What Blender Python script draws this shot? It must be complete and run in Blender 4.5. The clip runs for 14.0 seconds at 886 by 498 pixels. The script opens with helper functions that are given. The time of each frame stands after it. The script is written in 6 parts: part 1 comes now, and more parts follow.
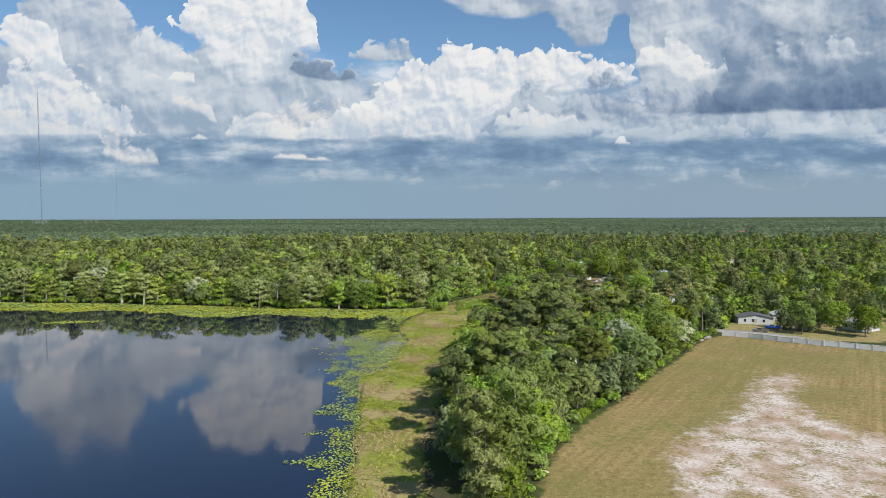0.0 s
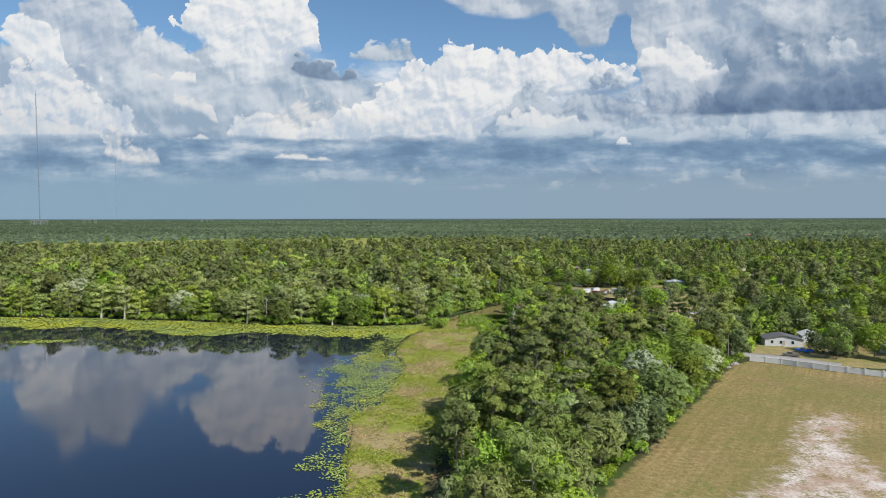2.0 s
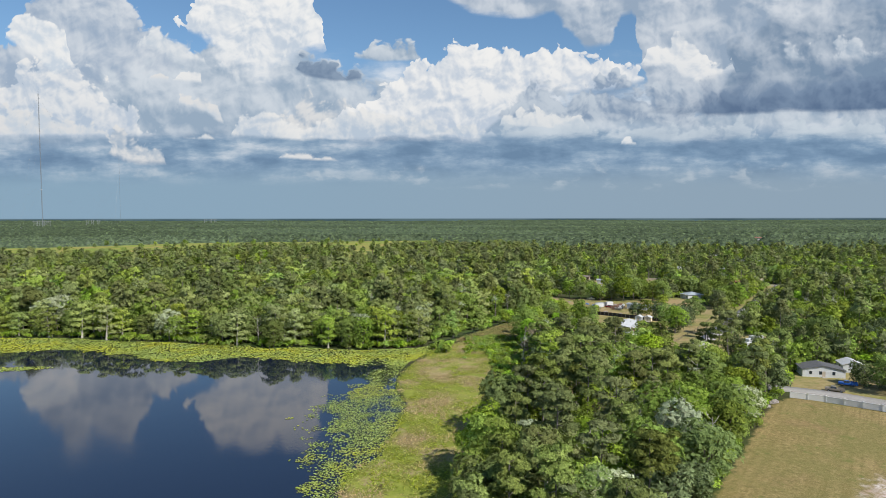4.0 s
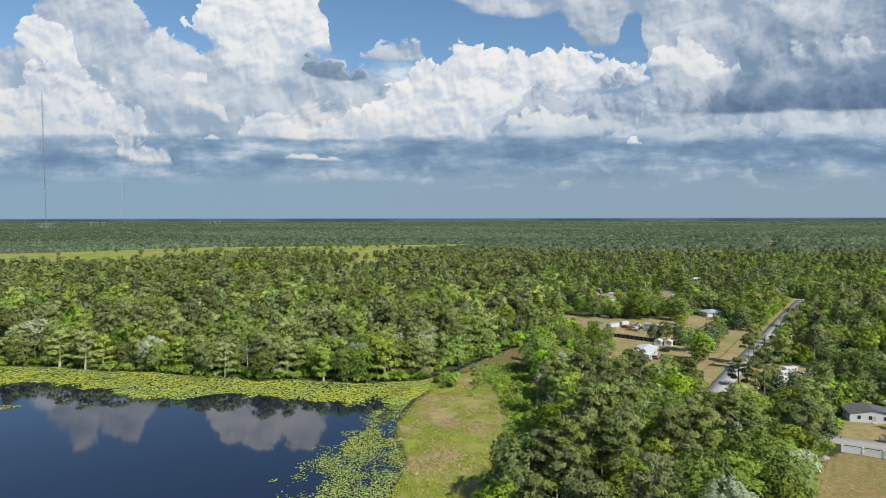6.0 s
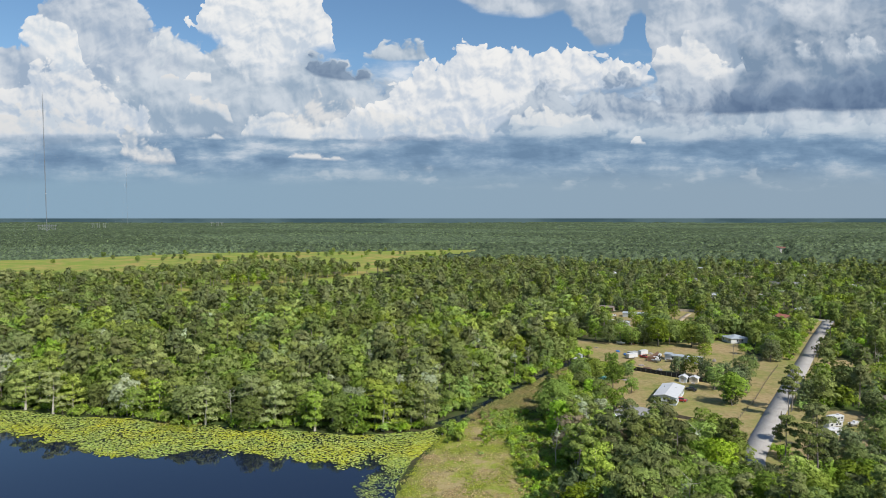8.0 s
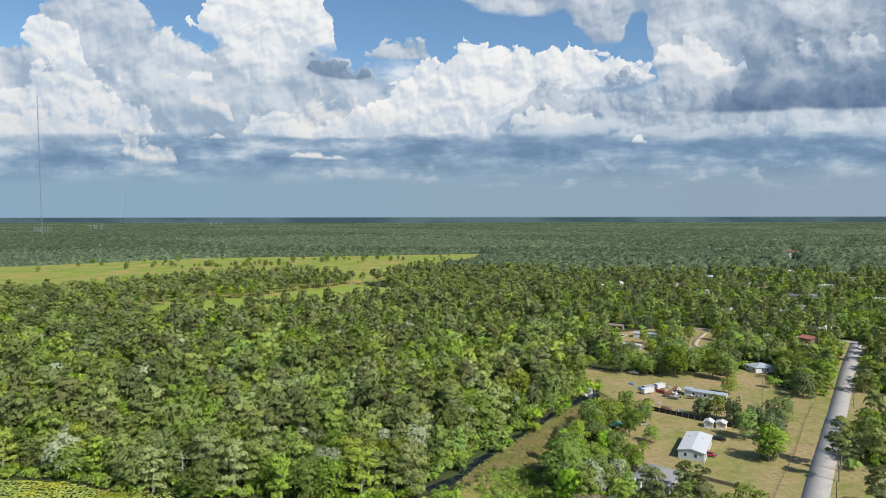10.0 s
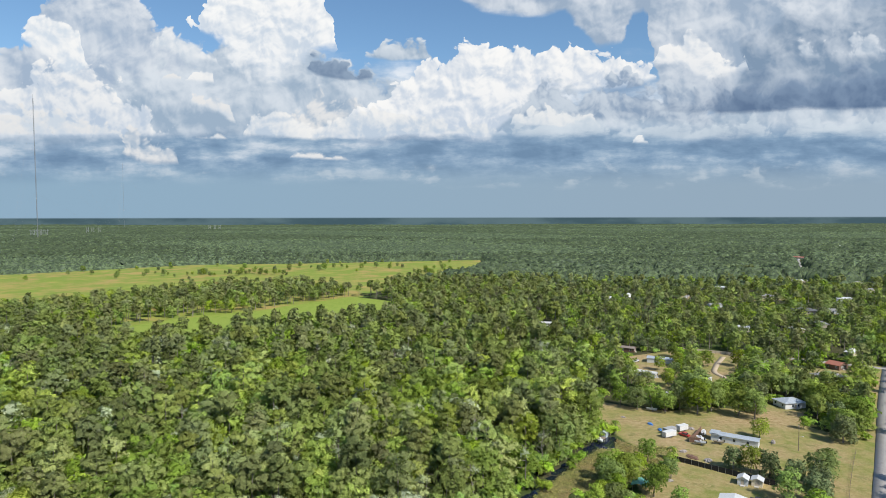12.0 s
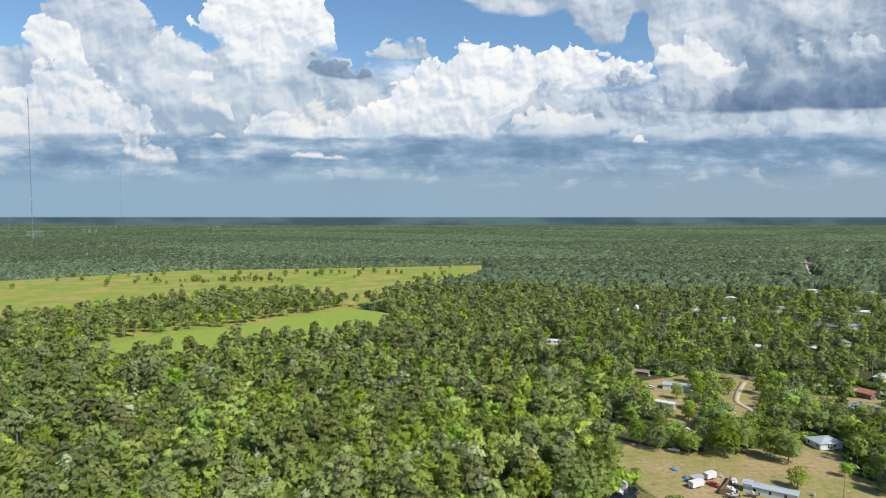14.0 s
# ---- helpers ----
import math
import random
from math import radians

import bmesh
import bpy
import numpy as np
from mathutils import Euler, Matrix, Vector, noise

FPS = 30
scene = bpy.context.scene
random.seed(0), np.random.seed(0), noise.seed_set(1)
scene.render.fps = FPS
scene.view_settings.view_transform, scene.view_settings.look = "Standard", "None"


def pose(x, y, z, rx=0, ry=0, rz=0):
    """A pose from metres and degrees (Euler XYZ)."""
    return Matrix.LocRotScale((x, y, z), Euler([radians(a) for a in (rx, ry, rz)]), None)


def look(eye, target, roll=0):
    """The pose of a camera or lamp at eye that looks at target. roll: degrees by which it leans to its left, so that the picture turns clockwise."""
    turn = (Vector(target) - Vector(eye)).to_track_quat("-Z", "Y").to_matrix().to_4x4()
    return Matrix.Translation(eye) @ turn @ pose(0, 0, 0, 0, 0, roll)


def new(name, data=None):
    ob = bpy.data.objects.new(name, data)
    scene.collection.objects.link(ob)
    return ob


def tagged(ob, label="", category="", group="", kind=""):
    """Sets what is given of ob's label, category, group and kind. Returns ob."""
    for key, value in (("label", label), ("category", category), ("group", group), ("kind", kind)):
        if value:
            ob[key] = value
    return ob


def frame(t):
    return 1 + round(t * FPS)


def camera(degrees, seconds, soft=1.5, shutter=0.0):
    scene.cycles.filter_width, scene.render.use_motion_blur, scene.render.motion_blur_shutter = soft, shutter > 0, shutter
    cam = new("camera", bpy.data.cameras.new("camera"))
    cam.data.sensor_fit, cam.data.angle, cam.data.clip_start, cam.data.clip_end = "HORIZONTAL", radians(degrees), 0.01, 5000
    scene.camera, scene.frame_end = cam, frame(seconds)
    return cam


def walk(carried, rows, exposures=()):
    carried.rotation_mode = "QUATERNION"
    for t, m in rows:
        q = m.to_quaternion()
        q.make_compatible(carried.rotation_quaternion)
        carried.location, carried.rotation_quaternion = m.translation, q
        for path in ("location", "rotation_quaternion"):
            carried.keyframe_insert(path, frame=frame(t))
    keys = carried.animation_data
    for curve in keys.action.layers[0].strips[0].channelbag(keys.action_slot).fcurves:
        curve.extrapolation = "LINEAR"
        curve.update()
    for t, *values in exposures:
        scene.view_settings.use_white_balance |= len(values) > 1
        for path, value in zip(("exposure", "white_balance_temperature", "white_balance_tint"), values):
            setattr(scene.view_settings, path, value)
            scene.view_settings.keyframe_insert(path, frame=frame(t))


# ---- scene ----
cam = camera(70.0, 14.0, 0.45)
PATH = [
    (0, (0.274, 23.166, 44.696), (0.267, 25.163, 44.588), -0.2),
    (2, (0.195, 43.757, 49.002), (0.185, 45.755, 48.895), -0.1),
    (5, (-0.204, 76.095, 58.716), (-0.237, 78.092, 58.608), -0.1),
    (6.2, (-0.377, 89.555, 64.014), (-0.419, 91.551, 63.906), -0.1),
    (7.5, (-1.282, 106.177, 71.272), (-1.332, 108.174, 71.164), -0.1),
    (8.2, (-1.64, 116.176, 74.719), (-1.691, 118.172, 74.61), -0.0),
    (10.3, (1.355, 152.565, 84.3), (1.299, 154.561, 84.188), -0.1),
    (11, (1.443, 163.071, 87.703), (1.386, 165.067, 87.593), -0.1),
    (12.5, (0.71, 183.935, 94.803), (0.652, 185.932, 94.692), -0.1),
    (14, (-0.404, 204.73, 101.62), (-0.461, 206.726, 101.508), -0.0),
]
walk(cam, [(t, look(eye, target, roll)) for t, eye, target, roll in PATH], [(0, 0.0), (5, 0.0), (10, 0.05), (14, 0.18)])


# ---- sky, sun ----
SUN_DIR = Vector((0.50, -0.50, 0.72)).normalized()      # towards the sun
sun = new("sun", bpy.data.lights.new("sun", "SUN"))
sun.data.energy, sun.data.angle, sun.data.color = 5.0, radians(0.6), (1.0, 0.95, 0.86)
sun.matrix_world = look(SUN_DIR * 100, (0, 0, 0))


class Nodes:
    """Short hand for wiring a node tree."""

    def __init__(self, tree):
        self.t = tree
        tree.nodes.clear()

    def add(self, kind, operation=None, use_clamp=None, interpolation_type=None, clamp=None, data_type=None, blend_type=None,
            noise_dimensions=None, voronoi_dimensions=None, feature=None, sky_type=None, sun_disc=None, attribute_name=None):
        n = self.t.nodes.new(kind)
        if data_type is not None:
            n.data_type = data_type
        if operation is not None:
            n.operation = operation
        if use_clamp is not None:
            n.use_clamp = use_clamp
        if interpolation_type is not None:
            n.interpolation_type = interpolation_type
        if clamp is not None:
            n.clamp = clamp
        if blend_type is not None:
            n.blend_type = blend_type
        if noise_dimensions is not None:
            n.noise_dimensions = noise_dimensions
        if voronoi_dimensions is not None:
            n.voronoi_dimensions = voronoi_dimensions
        if feature is not None:
            n.feature = feature
        if sky_type is not None:
            n.sky_type, n.sun_disc = sky_type, sun_disc
        if attribute_name is not None:
            n.attribute_name = attribute_name
        return n

    def plug(self, sock, v):
        if isinstance(v, bpy.types.NodeSocket):
            self.t.links.new(v, sock)
        elif v is not None:
            if sock.type == "RGBA" and len(v) == 3:
                v = (*v, 1)
            sock.default_value = v

    def m(self, op, a, b=None, c=None, clamp=False):
        n = self.add("ShaderNodeMath", operation=op, use_clamp=clamp)
        for s, v in zip(n.inputs, (a, b, c)):
            self.plug(s, v)
        return n.outputs[0]

    def step(self, v, lo, hi):
        n = self.add("ShaderNodeMapRange", interpolation_type="SMOOTHSTEP", clamp=True)
        for s, x in zip(n.inputs, (v, lo, hi, 0.0, 1.0)):
            self.plug(s, x)
        return n.outputs[0]

    def mix(self, f, a, b, blend="MIX"):
        n = self.add("ShaderNodeMix", data_type="RGBA", blend_type=blend)
        for i, v in ((0, f), (6, a), (7, b)):
            self.plug(n.inputs[i], v)
        return n.outputs[2]

    def xyz(self, x, y, z):
        n = self.add("ShaderNodeCombineXYZ")
        for s, v in zip(n.inputs, (x, y, z)):
            self.plug(s, v)
        return n.outputs[0]

    def noise(self, vec, scale, detail=4.0, rough=0.55, dist=0.0, out=0, dims="3D"):
        n = self.add("ShaderNodeTexNoise", noise_dimensions=dims)
        self.plug(n.inputs["Vector"], vec)
        for k, v in (("Scale", scale), ("Detail", detail), ("Roughness", rough), ("Distortion", dist)):
            n.inputs[k].default_value = v
        return n.outputs[out]

    def cells(self, vec, scale, detail=0.0, rough=0.5, feature="F1", out="Distance", dims="3D"):
        n = self.add("ShaderNodeTexVoronoi", feature=feature, voronoi_dimensions=dims)
        self.plug(n.inputs["Vector"], vec)
        n.inputs["Scale"].default_value = scale
        n.inputs["Detail"].default_value, n.inputs["Roughness"].default_value = detail, rough
        return n.outputs[out]

    def ramp(self, v, stops):
        n = self.add("ShaderNodeValToRGB")
        self.plug(n.inputs[0], v)
        e = n.color_ramp.elements
        e[0].position, e[1].position = stops[0][0], stops[-1][0]
        for i, (p, c) in enumerate(stops):
            el = e[0] if i == 0 else e[len(e) - 1] if i == len(stops) - 1 else e.new(p)
            el.color = (*c, 1) if isinstance(c, tuple) else (c, c, c, 1)
        return n.outputs[0]


world = bpy.data.worlds.new("world")
scene.world = world
world.use_nodes = True
W = Nodes(world.node_tree)
sky = W.add("ShaderNodeTexSky", sky_type="NISHITA", sun_disc=False)
sky.sun_elevation = math.asin(SUN_DIR.z)
sky.sun_rotation = math.atan2(SUN_DIR.x, SUN_DIR.y)
sky.air_density, sky.dust_density, sky.ozone_density = 1.0, 0.4, 2.0
sep = W.add("ShaderNodeSeparateXYZ")
W.t.links.new(W.add("ShaderNodeTexCoord").outputs["Generated"], sep.inputs[0])
fwd = W.m("MAXIMUM", W.m("ABSOLUTE", sep.outputs[1]), 0.12)
tanx, tanz = W.m("DIVIDE", sep.outputs[0], fwd), W.m("DIVIDE", sep.outputs[2], fwd)
U = W.m("MULTIPLY_ADD", tanx, 11.2, 8.13)                       # sky chart: across
rise = W.m("DIVIDE", W.m("ADD", tanz, 0.054), W.m("MULTIPLY_ADD", tanz, -0.054, 1.0))
V = W.m("MULTIPLY_ADD", rise, -11.2, 4.41)                      # sky chart: down, horizon near 3.8
chart = W.xyz(U, V, 0.0)


def billow(shift_u, shift_v, scale=2.1, detail=3.2, grain=0.20):
    """Cauliflower thickness of cumulus on the sky chart."""
    at = W.xyz(W.m("ADD", U, shift_u), W.m("ADD", V, shift_v), 0.0)
    warp = W.noise(at, 1.3, 3.0, 0.6, out=1, dims="2D")
    bent = W.add("ShaderNodeVectorMath", operation="MULTIPLY_ADD")
    W.plug(bent.inputs[0], warp), W.plug(bent.inputs[1], (0.34, 0.34, 0.0)), W.plug(bent.inputs[2], at)
    lump = W.cells(bent.outputs[0], scale, detail, 0.55, "SMOOTH_F1", dims="2D")
    fine = W.noise(bent.outputs[0], scale * 1.5, detail * 2, 0.62, dims="2D")
    return W.m("MULTIPLY_ADD", W.m("SUBTRACT", fine, 0.5), grain * 2.4, W.m("MULTIPLY_ADD", W.m("SUBTRACT", 0.42, lump), 1.9, 0.10))


thick = billow(0.0, 0.0)
near_side = W.m("SUBTRACT", thick, billow(0.055, -0.075))
mass = W.m("SUBTRACT", W.noise(chart, 0.9, 2.0, 0.5, dims="2D"), W.noise(W.xyz(W.m("ADD", U, 0.25), W.m("ADD", V, -0.3), 0.0), 0.9, 2.0, 0.5, dims="2D"))
relief = W.step(W.m("ADD", W.m("MULTIPLY_ADD", near_side, 0.80, 0.56), W.m("MULTIPLY", mass, 1.5)), -0.10, 1.10)
calm = W.step(W.m("ADD", W.m("MULTIPLY_ADD", near_side, 0.36, 0.50), W.m("MULTIPLY", mass, 1.6)), -0.1, 1.1)
soft_noise = W.noise(W.xyz(W.m("MULTIPLY", U, 0.42), W.m("MULTIPLY", V, 1.15), 0.0), 1.6, 6.0, 0.56, dims="2D")
streak = W.noise(W.xyz(W.m("MULTIPLY_ADD", U, 0.46, 40.0), W.m("MULTIPLY", V, 1.5), 0.0), 1.6, 6.0, 0.58, dims="2D")
side = W.m("MULTIPLY_ADD", thick, 0.6, W.m("MULTIPLY", W.m("SUBTRACT", W.noise(chart, 2.2, 4.0, 0.55, dims="2D"), 0.5), 0.7))


def profile(points, wob):
    """Height on the chart as a function of U, from (across, down) in hundredths."""
    stops = [((x / 100 + 2) / 20, (y / 100 + 2) / 7) for x, y in points]
    at = W.m("MULTIPLY_ADD", side, wob, U)
    return W.m("MULTIPLY_ADD", W.ramp(W.m("DIVIDE", W.m("ADD", at, 2.0), 20.0), stops), 7.0, -2.0)


# sky colour: blue overhead, slate haze towards the horizon
blue = W.mix(1.0, W.mix(1.0, sky.outputs[0], (0.115, 0.115, 0.115), "MULTIPLY"), (0.78, 0.94, 1.02), "MULTIPLY")
haze_col = W.mix(W.step(U, 0.0, 15.0), (0.255, 0.385, 0.505), (0.275, 0.370, 0.465))
low = W.m("MULTIPLY_ADD", W.m("SUBTRACT", soft_noise, 0.5), 0.9, V)
tone_mid = W.m("MULTIPLY_ADD", calm, 0.34, W.m("MULTIPLY_ADD", W.m("SUBTRACT", soft_noise, 0.5), 1.7, 0.34))
deck = W.ramp(tone_mid, [(0.12, (0.175, 0.27, 0.42)), (0.42, (0.30, 0.41, 0.56)), (0.66, (0.50, 0.59, 0.70)), (0.92, (0.78, 0.81, 0.85))])
tone_low = W.m("MULTIPLY_ADD", calm, 0.22, W.m("MULTIPLY_ADD", W.m("SUBTRACT", streak, 0.5), 2.0, 0.40))
bases = W.ramp(tone_low, [(0.15, (0.150, 0.245, 0.375)), (0.45, (0.205, 0.315, 0.455)), (0.68, (0.31, 0.42, 0.545)), (0.95, (0.54, 0.61, 0.69))])
air = W.mix(W.step(low, 0.95, 1.75), blue, deck)
air = W.mix(W.step(low, 2.15, 2.6), air, bases)
air = W.mix(W.step(V, 2.8, 3.35), air, haze_col)


def cool(col):
    """Shaded cloud is bluer than lit cloud."""
    return (col[0] ** 1.06, col[1] ** 1.01, col[2] ** 0.99)


def cloud(under, top, base, lump, edge, lit, shade, fade=0.25, dark=0.5, cover=1.0, grain=0.9, veil=None, wob=0.10, form=None):
    """Lays one bank of cloud over what is under it."""
    t, b = profile(top, wob), profile(base, wob)
    vv = W.m("MULTIPLY_ADD", thick, lump, V)
    over = W.step(W.m("SUBTRACT", vv, t), 0.0, edge)
    rag = W.m("MULTIPLY_ADD", W.m("SUBTRACT", soft_noise, 0.5), fade * 2.2, V)
    below = W.step(W.m("SUBTRACT", b, rag), 0.0, fade)
    alpha = W.m("MULTIPLY", W.m("MULTIPLY", over, below), cover)
    if veil is not None:
        alpha = W.m("MULTIPLY", alpha, veil)
    deep = W.m("DIVIDE", W.m("SUBTRACT", vv, t), W.m("MAXIMUM", W.m("SUBTRACT", b, t), 0.1), clamp=True)
    tone = W.m("MULTIPLY_ADD", W.m("SUBTRACT", 1.0, form or relief), grain, W.m("MULTIPLY", W.m("POWER", deep, 1.6), dark), clamp=True)
    return W.mix(alpha, under, W.mix(tone, cool(lit), cool(shade)))


WHITE, CREAM = (0.82, 0.815, 0.81), (0.75, 0.74, 0.735)
PALE, GREY = (0.57, 0.625, 0.70), (0.38, 0.455, 0.56)
DARK = (0.120, 0.170, 0.275)
SOLID = dict(wob=0.06, grain=0.85)
c = air
# broad pale bank behind the left cumulus and the tower, soft grey mass under it
c = cloud(c, [(-200, 60), (0, 60), (60, 20), (110, -70), (230, -70), (262, 8), (310, 40), (352, 58), (385, 84), (410, 120), (440, 160)], [(-200, 220), (250, 220), (440, 200)], 0.40, 0.16, (0.70, 0.725, 0.765), (0.36, 0.43, 0.545), 0.5, 0.2, 0.97, 1.05, form=calm)
c = cloud(c, [(-200, 150), (100, 120), (200, 108), (300, 90), (360, 50), (480, 44), (580, 84), (640, 104), (690, 112), (740, 120), (800, 160)], [(-200, 262), (400, 258), (640, 254), (800, 250)], 0.30, 0.18, (0.66, 0.70, 0.755), (0.33, 0.41, 0.52), 0.3, 0.25, 1.0, 1.0, form=calm)
# upper bank on the sunny side, with a small gap of blue
c = cloud(c, [(735, 40), (770, -60), (900, -140), (1800, -140)], [(750, -30), (790, 2), (850, 22), (930, 38), (990, 30), (1020, 66), (1045, 92), (1090, 84), (1104, 40), (1126, 30), (1142, 110), (1170, 200), (1800, 220)], 0.30, 0.22, (0.67, 0.70, 0.75), (0.33, 0.40, 0.51), 0.14, 0.1, 0.98, 1.1, form=calm)
c = cloud(c, [(1190, 160), (1250, 70), (1340, 30), (1380, -20), (1500, -60), (1800, -80)], [(1200, 130), (1330, 200), (1800, 215)], 0.6, 0.5, (0.50, 0.55, 0.63), (0.20, 0.27, 0.38), 0.4, 0.3, 0.85, 1.1, form=calm)
c = cloud(c, [(1395, 60), (1430, 10), (1500, -20), (1640, -30)], [(1395, 24), (1500, 34), (1640, 26)], 0.3, 0.2, (0.42, 0.48, 0.58), (0.26, 0.33, 0.44), 0.2, 0.3, 0.85, 0.8, form=calm)
c = cloud(c, [(1340, 130), (1365, 92), (1400, 72), (1440, 84), (1490, 64), (1520, 66), (1560, 96), (1600, 110)], [(1340, 108), (1450, 116), (1600, 112)], 0.25, 0.14, (0.70, 0.73, 0.78), (0.42, 0.49, 0.59), 0.2, 0.3, 0.8, 0.9)
# left cumulus: bright head and the slope below it
c = cloud(c, [(-200, 150), (-20, 140), (40, 118), (88, 74), (120, 74), (160, 108), (205, 134), (245, 172), (290, 214), (330, 246)], [(-200, 240), (190, 246), (280, 244), (330, 232)], 0.30, 0.10, WHITE, (0.48, 0.55, 0.66), 0.14, 0.62, **SOLID)
c = cloud(c, [(20, 110), (26, 34), (52, 16), (84, 22), (112, 32), (136, 44), (146, 110)], [(20, 58), (80, 96), (110, 130), (146, 120)], 0.14, 0.06, (0.86, 0.855, 0.845), (0.60, 0.66, 0.74), 0.12, 0.3, wob=0.08)
c = cloud(c, [(250, 130), (262, 58), (300, 44), (340, 62), (378, 86), (392, 130)], [(250, 84), (320, 102), (392, 118)], 0.16, 0.08, (0.78, 0.79, 0.805), (0.55, 0.61, 0.69), 0.12, 0.4, 0.95, wob=0.1)
# tower
c = cloud(c, [(318, 120), (336, 24), (356, -4), (380, -52), (470, -66), (560, -60), (574, -10), (572, 40), (582, 74), (588, 150)], [(318, 56), (360, 84), (410, 126), (470, 148), (530, 130), (588, 106)], 0.26, 0.05, (0.88, 0.875, 0.865), (0.56, 0.62, 0.71), 0.34, 0.30, wob=0.26, grain=0.85)
c = cloud(c, [(318, 170), (326, 122), (345, 106), (372, 116), (380, 170)], [(318, 140), (380, 150)], 0.12, 0.05, WHITE, PALE, 0.10, 0.2, wob=0.08)
c = cloud(c, [(272, 170), (280, 124), (300, 118), (318, 128), (324, 170)], [(272, 136), (324, 140)], 0.10, 0.05, CREAM, PALE, 0.08, 0.2, wob=0.08)
c = cloud(c, [(325, 220), (340, 158), (375, 168), (405, 180), (430, 250)], [(325, 182), (380, 206), (430, 240)], 0.2, 0.08, CREAM, PALE, 0.12, 0.2, wob=0.1)
# small shaded clouds against the blue
c = cloud(c, [(628, 150), (642, 84), (664, 70), (690, 54), (716, 52), (742, 66), (760, 84), (770, 150)], [(628, 98), (690, 114), (770, 108)], 0.24, 0.10, (0.66, 0.70, 0.75), (0.34, 0.42, 0.53), 0.08, 0.8, wob=0.10)
c = cloud(c, [(470, 290), (520, 170), (590, 150), (650, 160), (700, 180), (760, 260)], [(470, 245), (640, 250), (760, 250)], 0.4, 0.2, CREAM, GREY, 0.2, 0.35)
c = cloud(c, [(520, 160), (530, 104), (548, 92), (585, 96), (620, 112), (650, 116), (682, 160)], [(520, 116), (560, 138), (610, 146), (682, 140)], 0.20, 0.09, (0.30, 0.37, 0.48), (0.20, 0.26, 0.37), 0.07, 0.7, wob=0.10)
# the great cumulus
c = cloud(c, [(575, 270), (605, 205), (650, 160), (690, 134), (720, 118), (752, 100), (785, 76), (806, 70), (850, 58), (880, 60), (915, 70), (940, 84), (965, 68), (996, 70), (1030, 80), (1070, 84), (1110, 96), (1140, 112), (1160, 140), (1175, 200)], [(575, 250), (860, 252), (900, 215), (960, 178), (1060, 166), (1110, 160), (1175, 140)], 0.26, 0.05, (0.88, 0.87, 0.855), (0.53, 0.59, 0.69), 0.16, 0.34, wob=0.05, grain=0.85)
c = cloud(c, [(850, 260), (900, 160), (960, 128), (1040, 112), (1110, 116), (1220, 140), (1320, 230)], [(850, 200), (960, 222), (1240, 226), (1300, 200)], 0.45, 0.20, (0.56, 0.61, 0.68), (0.26, 0.33, 0.45), 0.14, 0.3, 0.94, 1.0)
c = cloud(c, [(880, 250), (905, 196), (990, 186), (1040, 202), (1075, 250)], [(880, 226), (1060, 236)], 0.2, 0.08, (0.76, 0.765, 0.77), (0.54, 0.60, 0.68), 0.08, 0.3)
c = cloud(c, [(1136, 160), (1148, 86), (1166, 62), (1205, 56), (1236, 76), (1262, 100), (1302, 100), (1318, 160)], [(1136, 118), (1190, 122), (1240, 150), (1318, 134)], 0.16, 0.06, (0.83, 0.825, 0.82), (0.52, 0.58, 0.67), 0.12, 0.3, **SOLID)
# dark base on the sunny side
c = cloud(c, [(1060, 220), (1150, 175), (1260, 128), (1340, 108), (1480, 92), (1800, 76)], [(1060, 205), (1250, 208), (1400, 202), (1800, 196)], 0.35, 0.48, (0.24, 0.31, 0.43), DARK, 0.10, 0.75, 0.98, 0.55)
# layered bases and lighter rows below
c = cloud(c, [(880, 270), (905, 214), (1000, 208), (1100, 212), (1250, 212), (1800, 206)], [(880, 250), (1100, 256), (1800, 254)], 0.25, 0.12, (0.62, 0.675, 0.735), (0.42, 0.49, 0.58), 0.16, 0.3, 0.88, 0.6, W.step(streak, 0.30, 0.56), form=calm)
c = cloud(c, [(400, 290), (420, 206), (446, 186), (480, 184), (524, 204), (570, 216), (620, 196), (660, 182), (720, 198), (800, 208), (880, 214), (930, 280)], [(400, 240), (540, 254), (760, 242), (900, 246), (930, 240)], 0.16, 0.07, (0.82, 0.81, 0.795), (0.50, 0.57, 0.67), 0.10, 0.5, wob=0.10)
c = cloud(c, [(185, 310), (196, 246), (220, 216), (262, 226), (300, 250), (320, 310)], [(185, 268), (230, 288), (320, 296)], 0.22, 0.1, CREAM, GREY, 0.14, 0.25, wob=0.10)
c = cloud(c, [(-200, 196), (60, 180), (140, 196), (206, 226), (226, 280)], [(-200, 236), (226, 240)], 0.22, 0.08, CREAM, PALE, 0.07, 0.35)
c = cloud(c, [(322, 280), (335, 234), (380, 230), (436, 270)], [(322, 246), (436, 252)], 0.10, 0.08, CREAM, PALE, 0.06, 0.3)
c = cloud(c, [(490, 320), (510, 266), (560, 262), (612, 270), (632, 320)], [(490, 282), (632, 286)], 0.10, 0.08, CREAM, PALE, 0.06, 0.3)
c = cloud(c, [(1088, 290), (1096, 254), (1108, 244), (1128, 242), (1142, 252), (1150, 290)], [(1088, 258), (1150, 260)], 0.12, 0.06, (0.80, 0.805, 0.81), PALE, 0.06, 0.3)
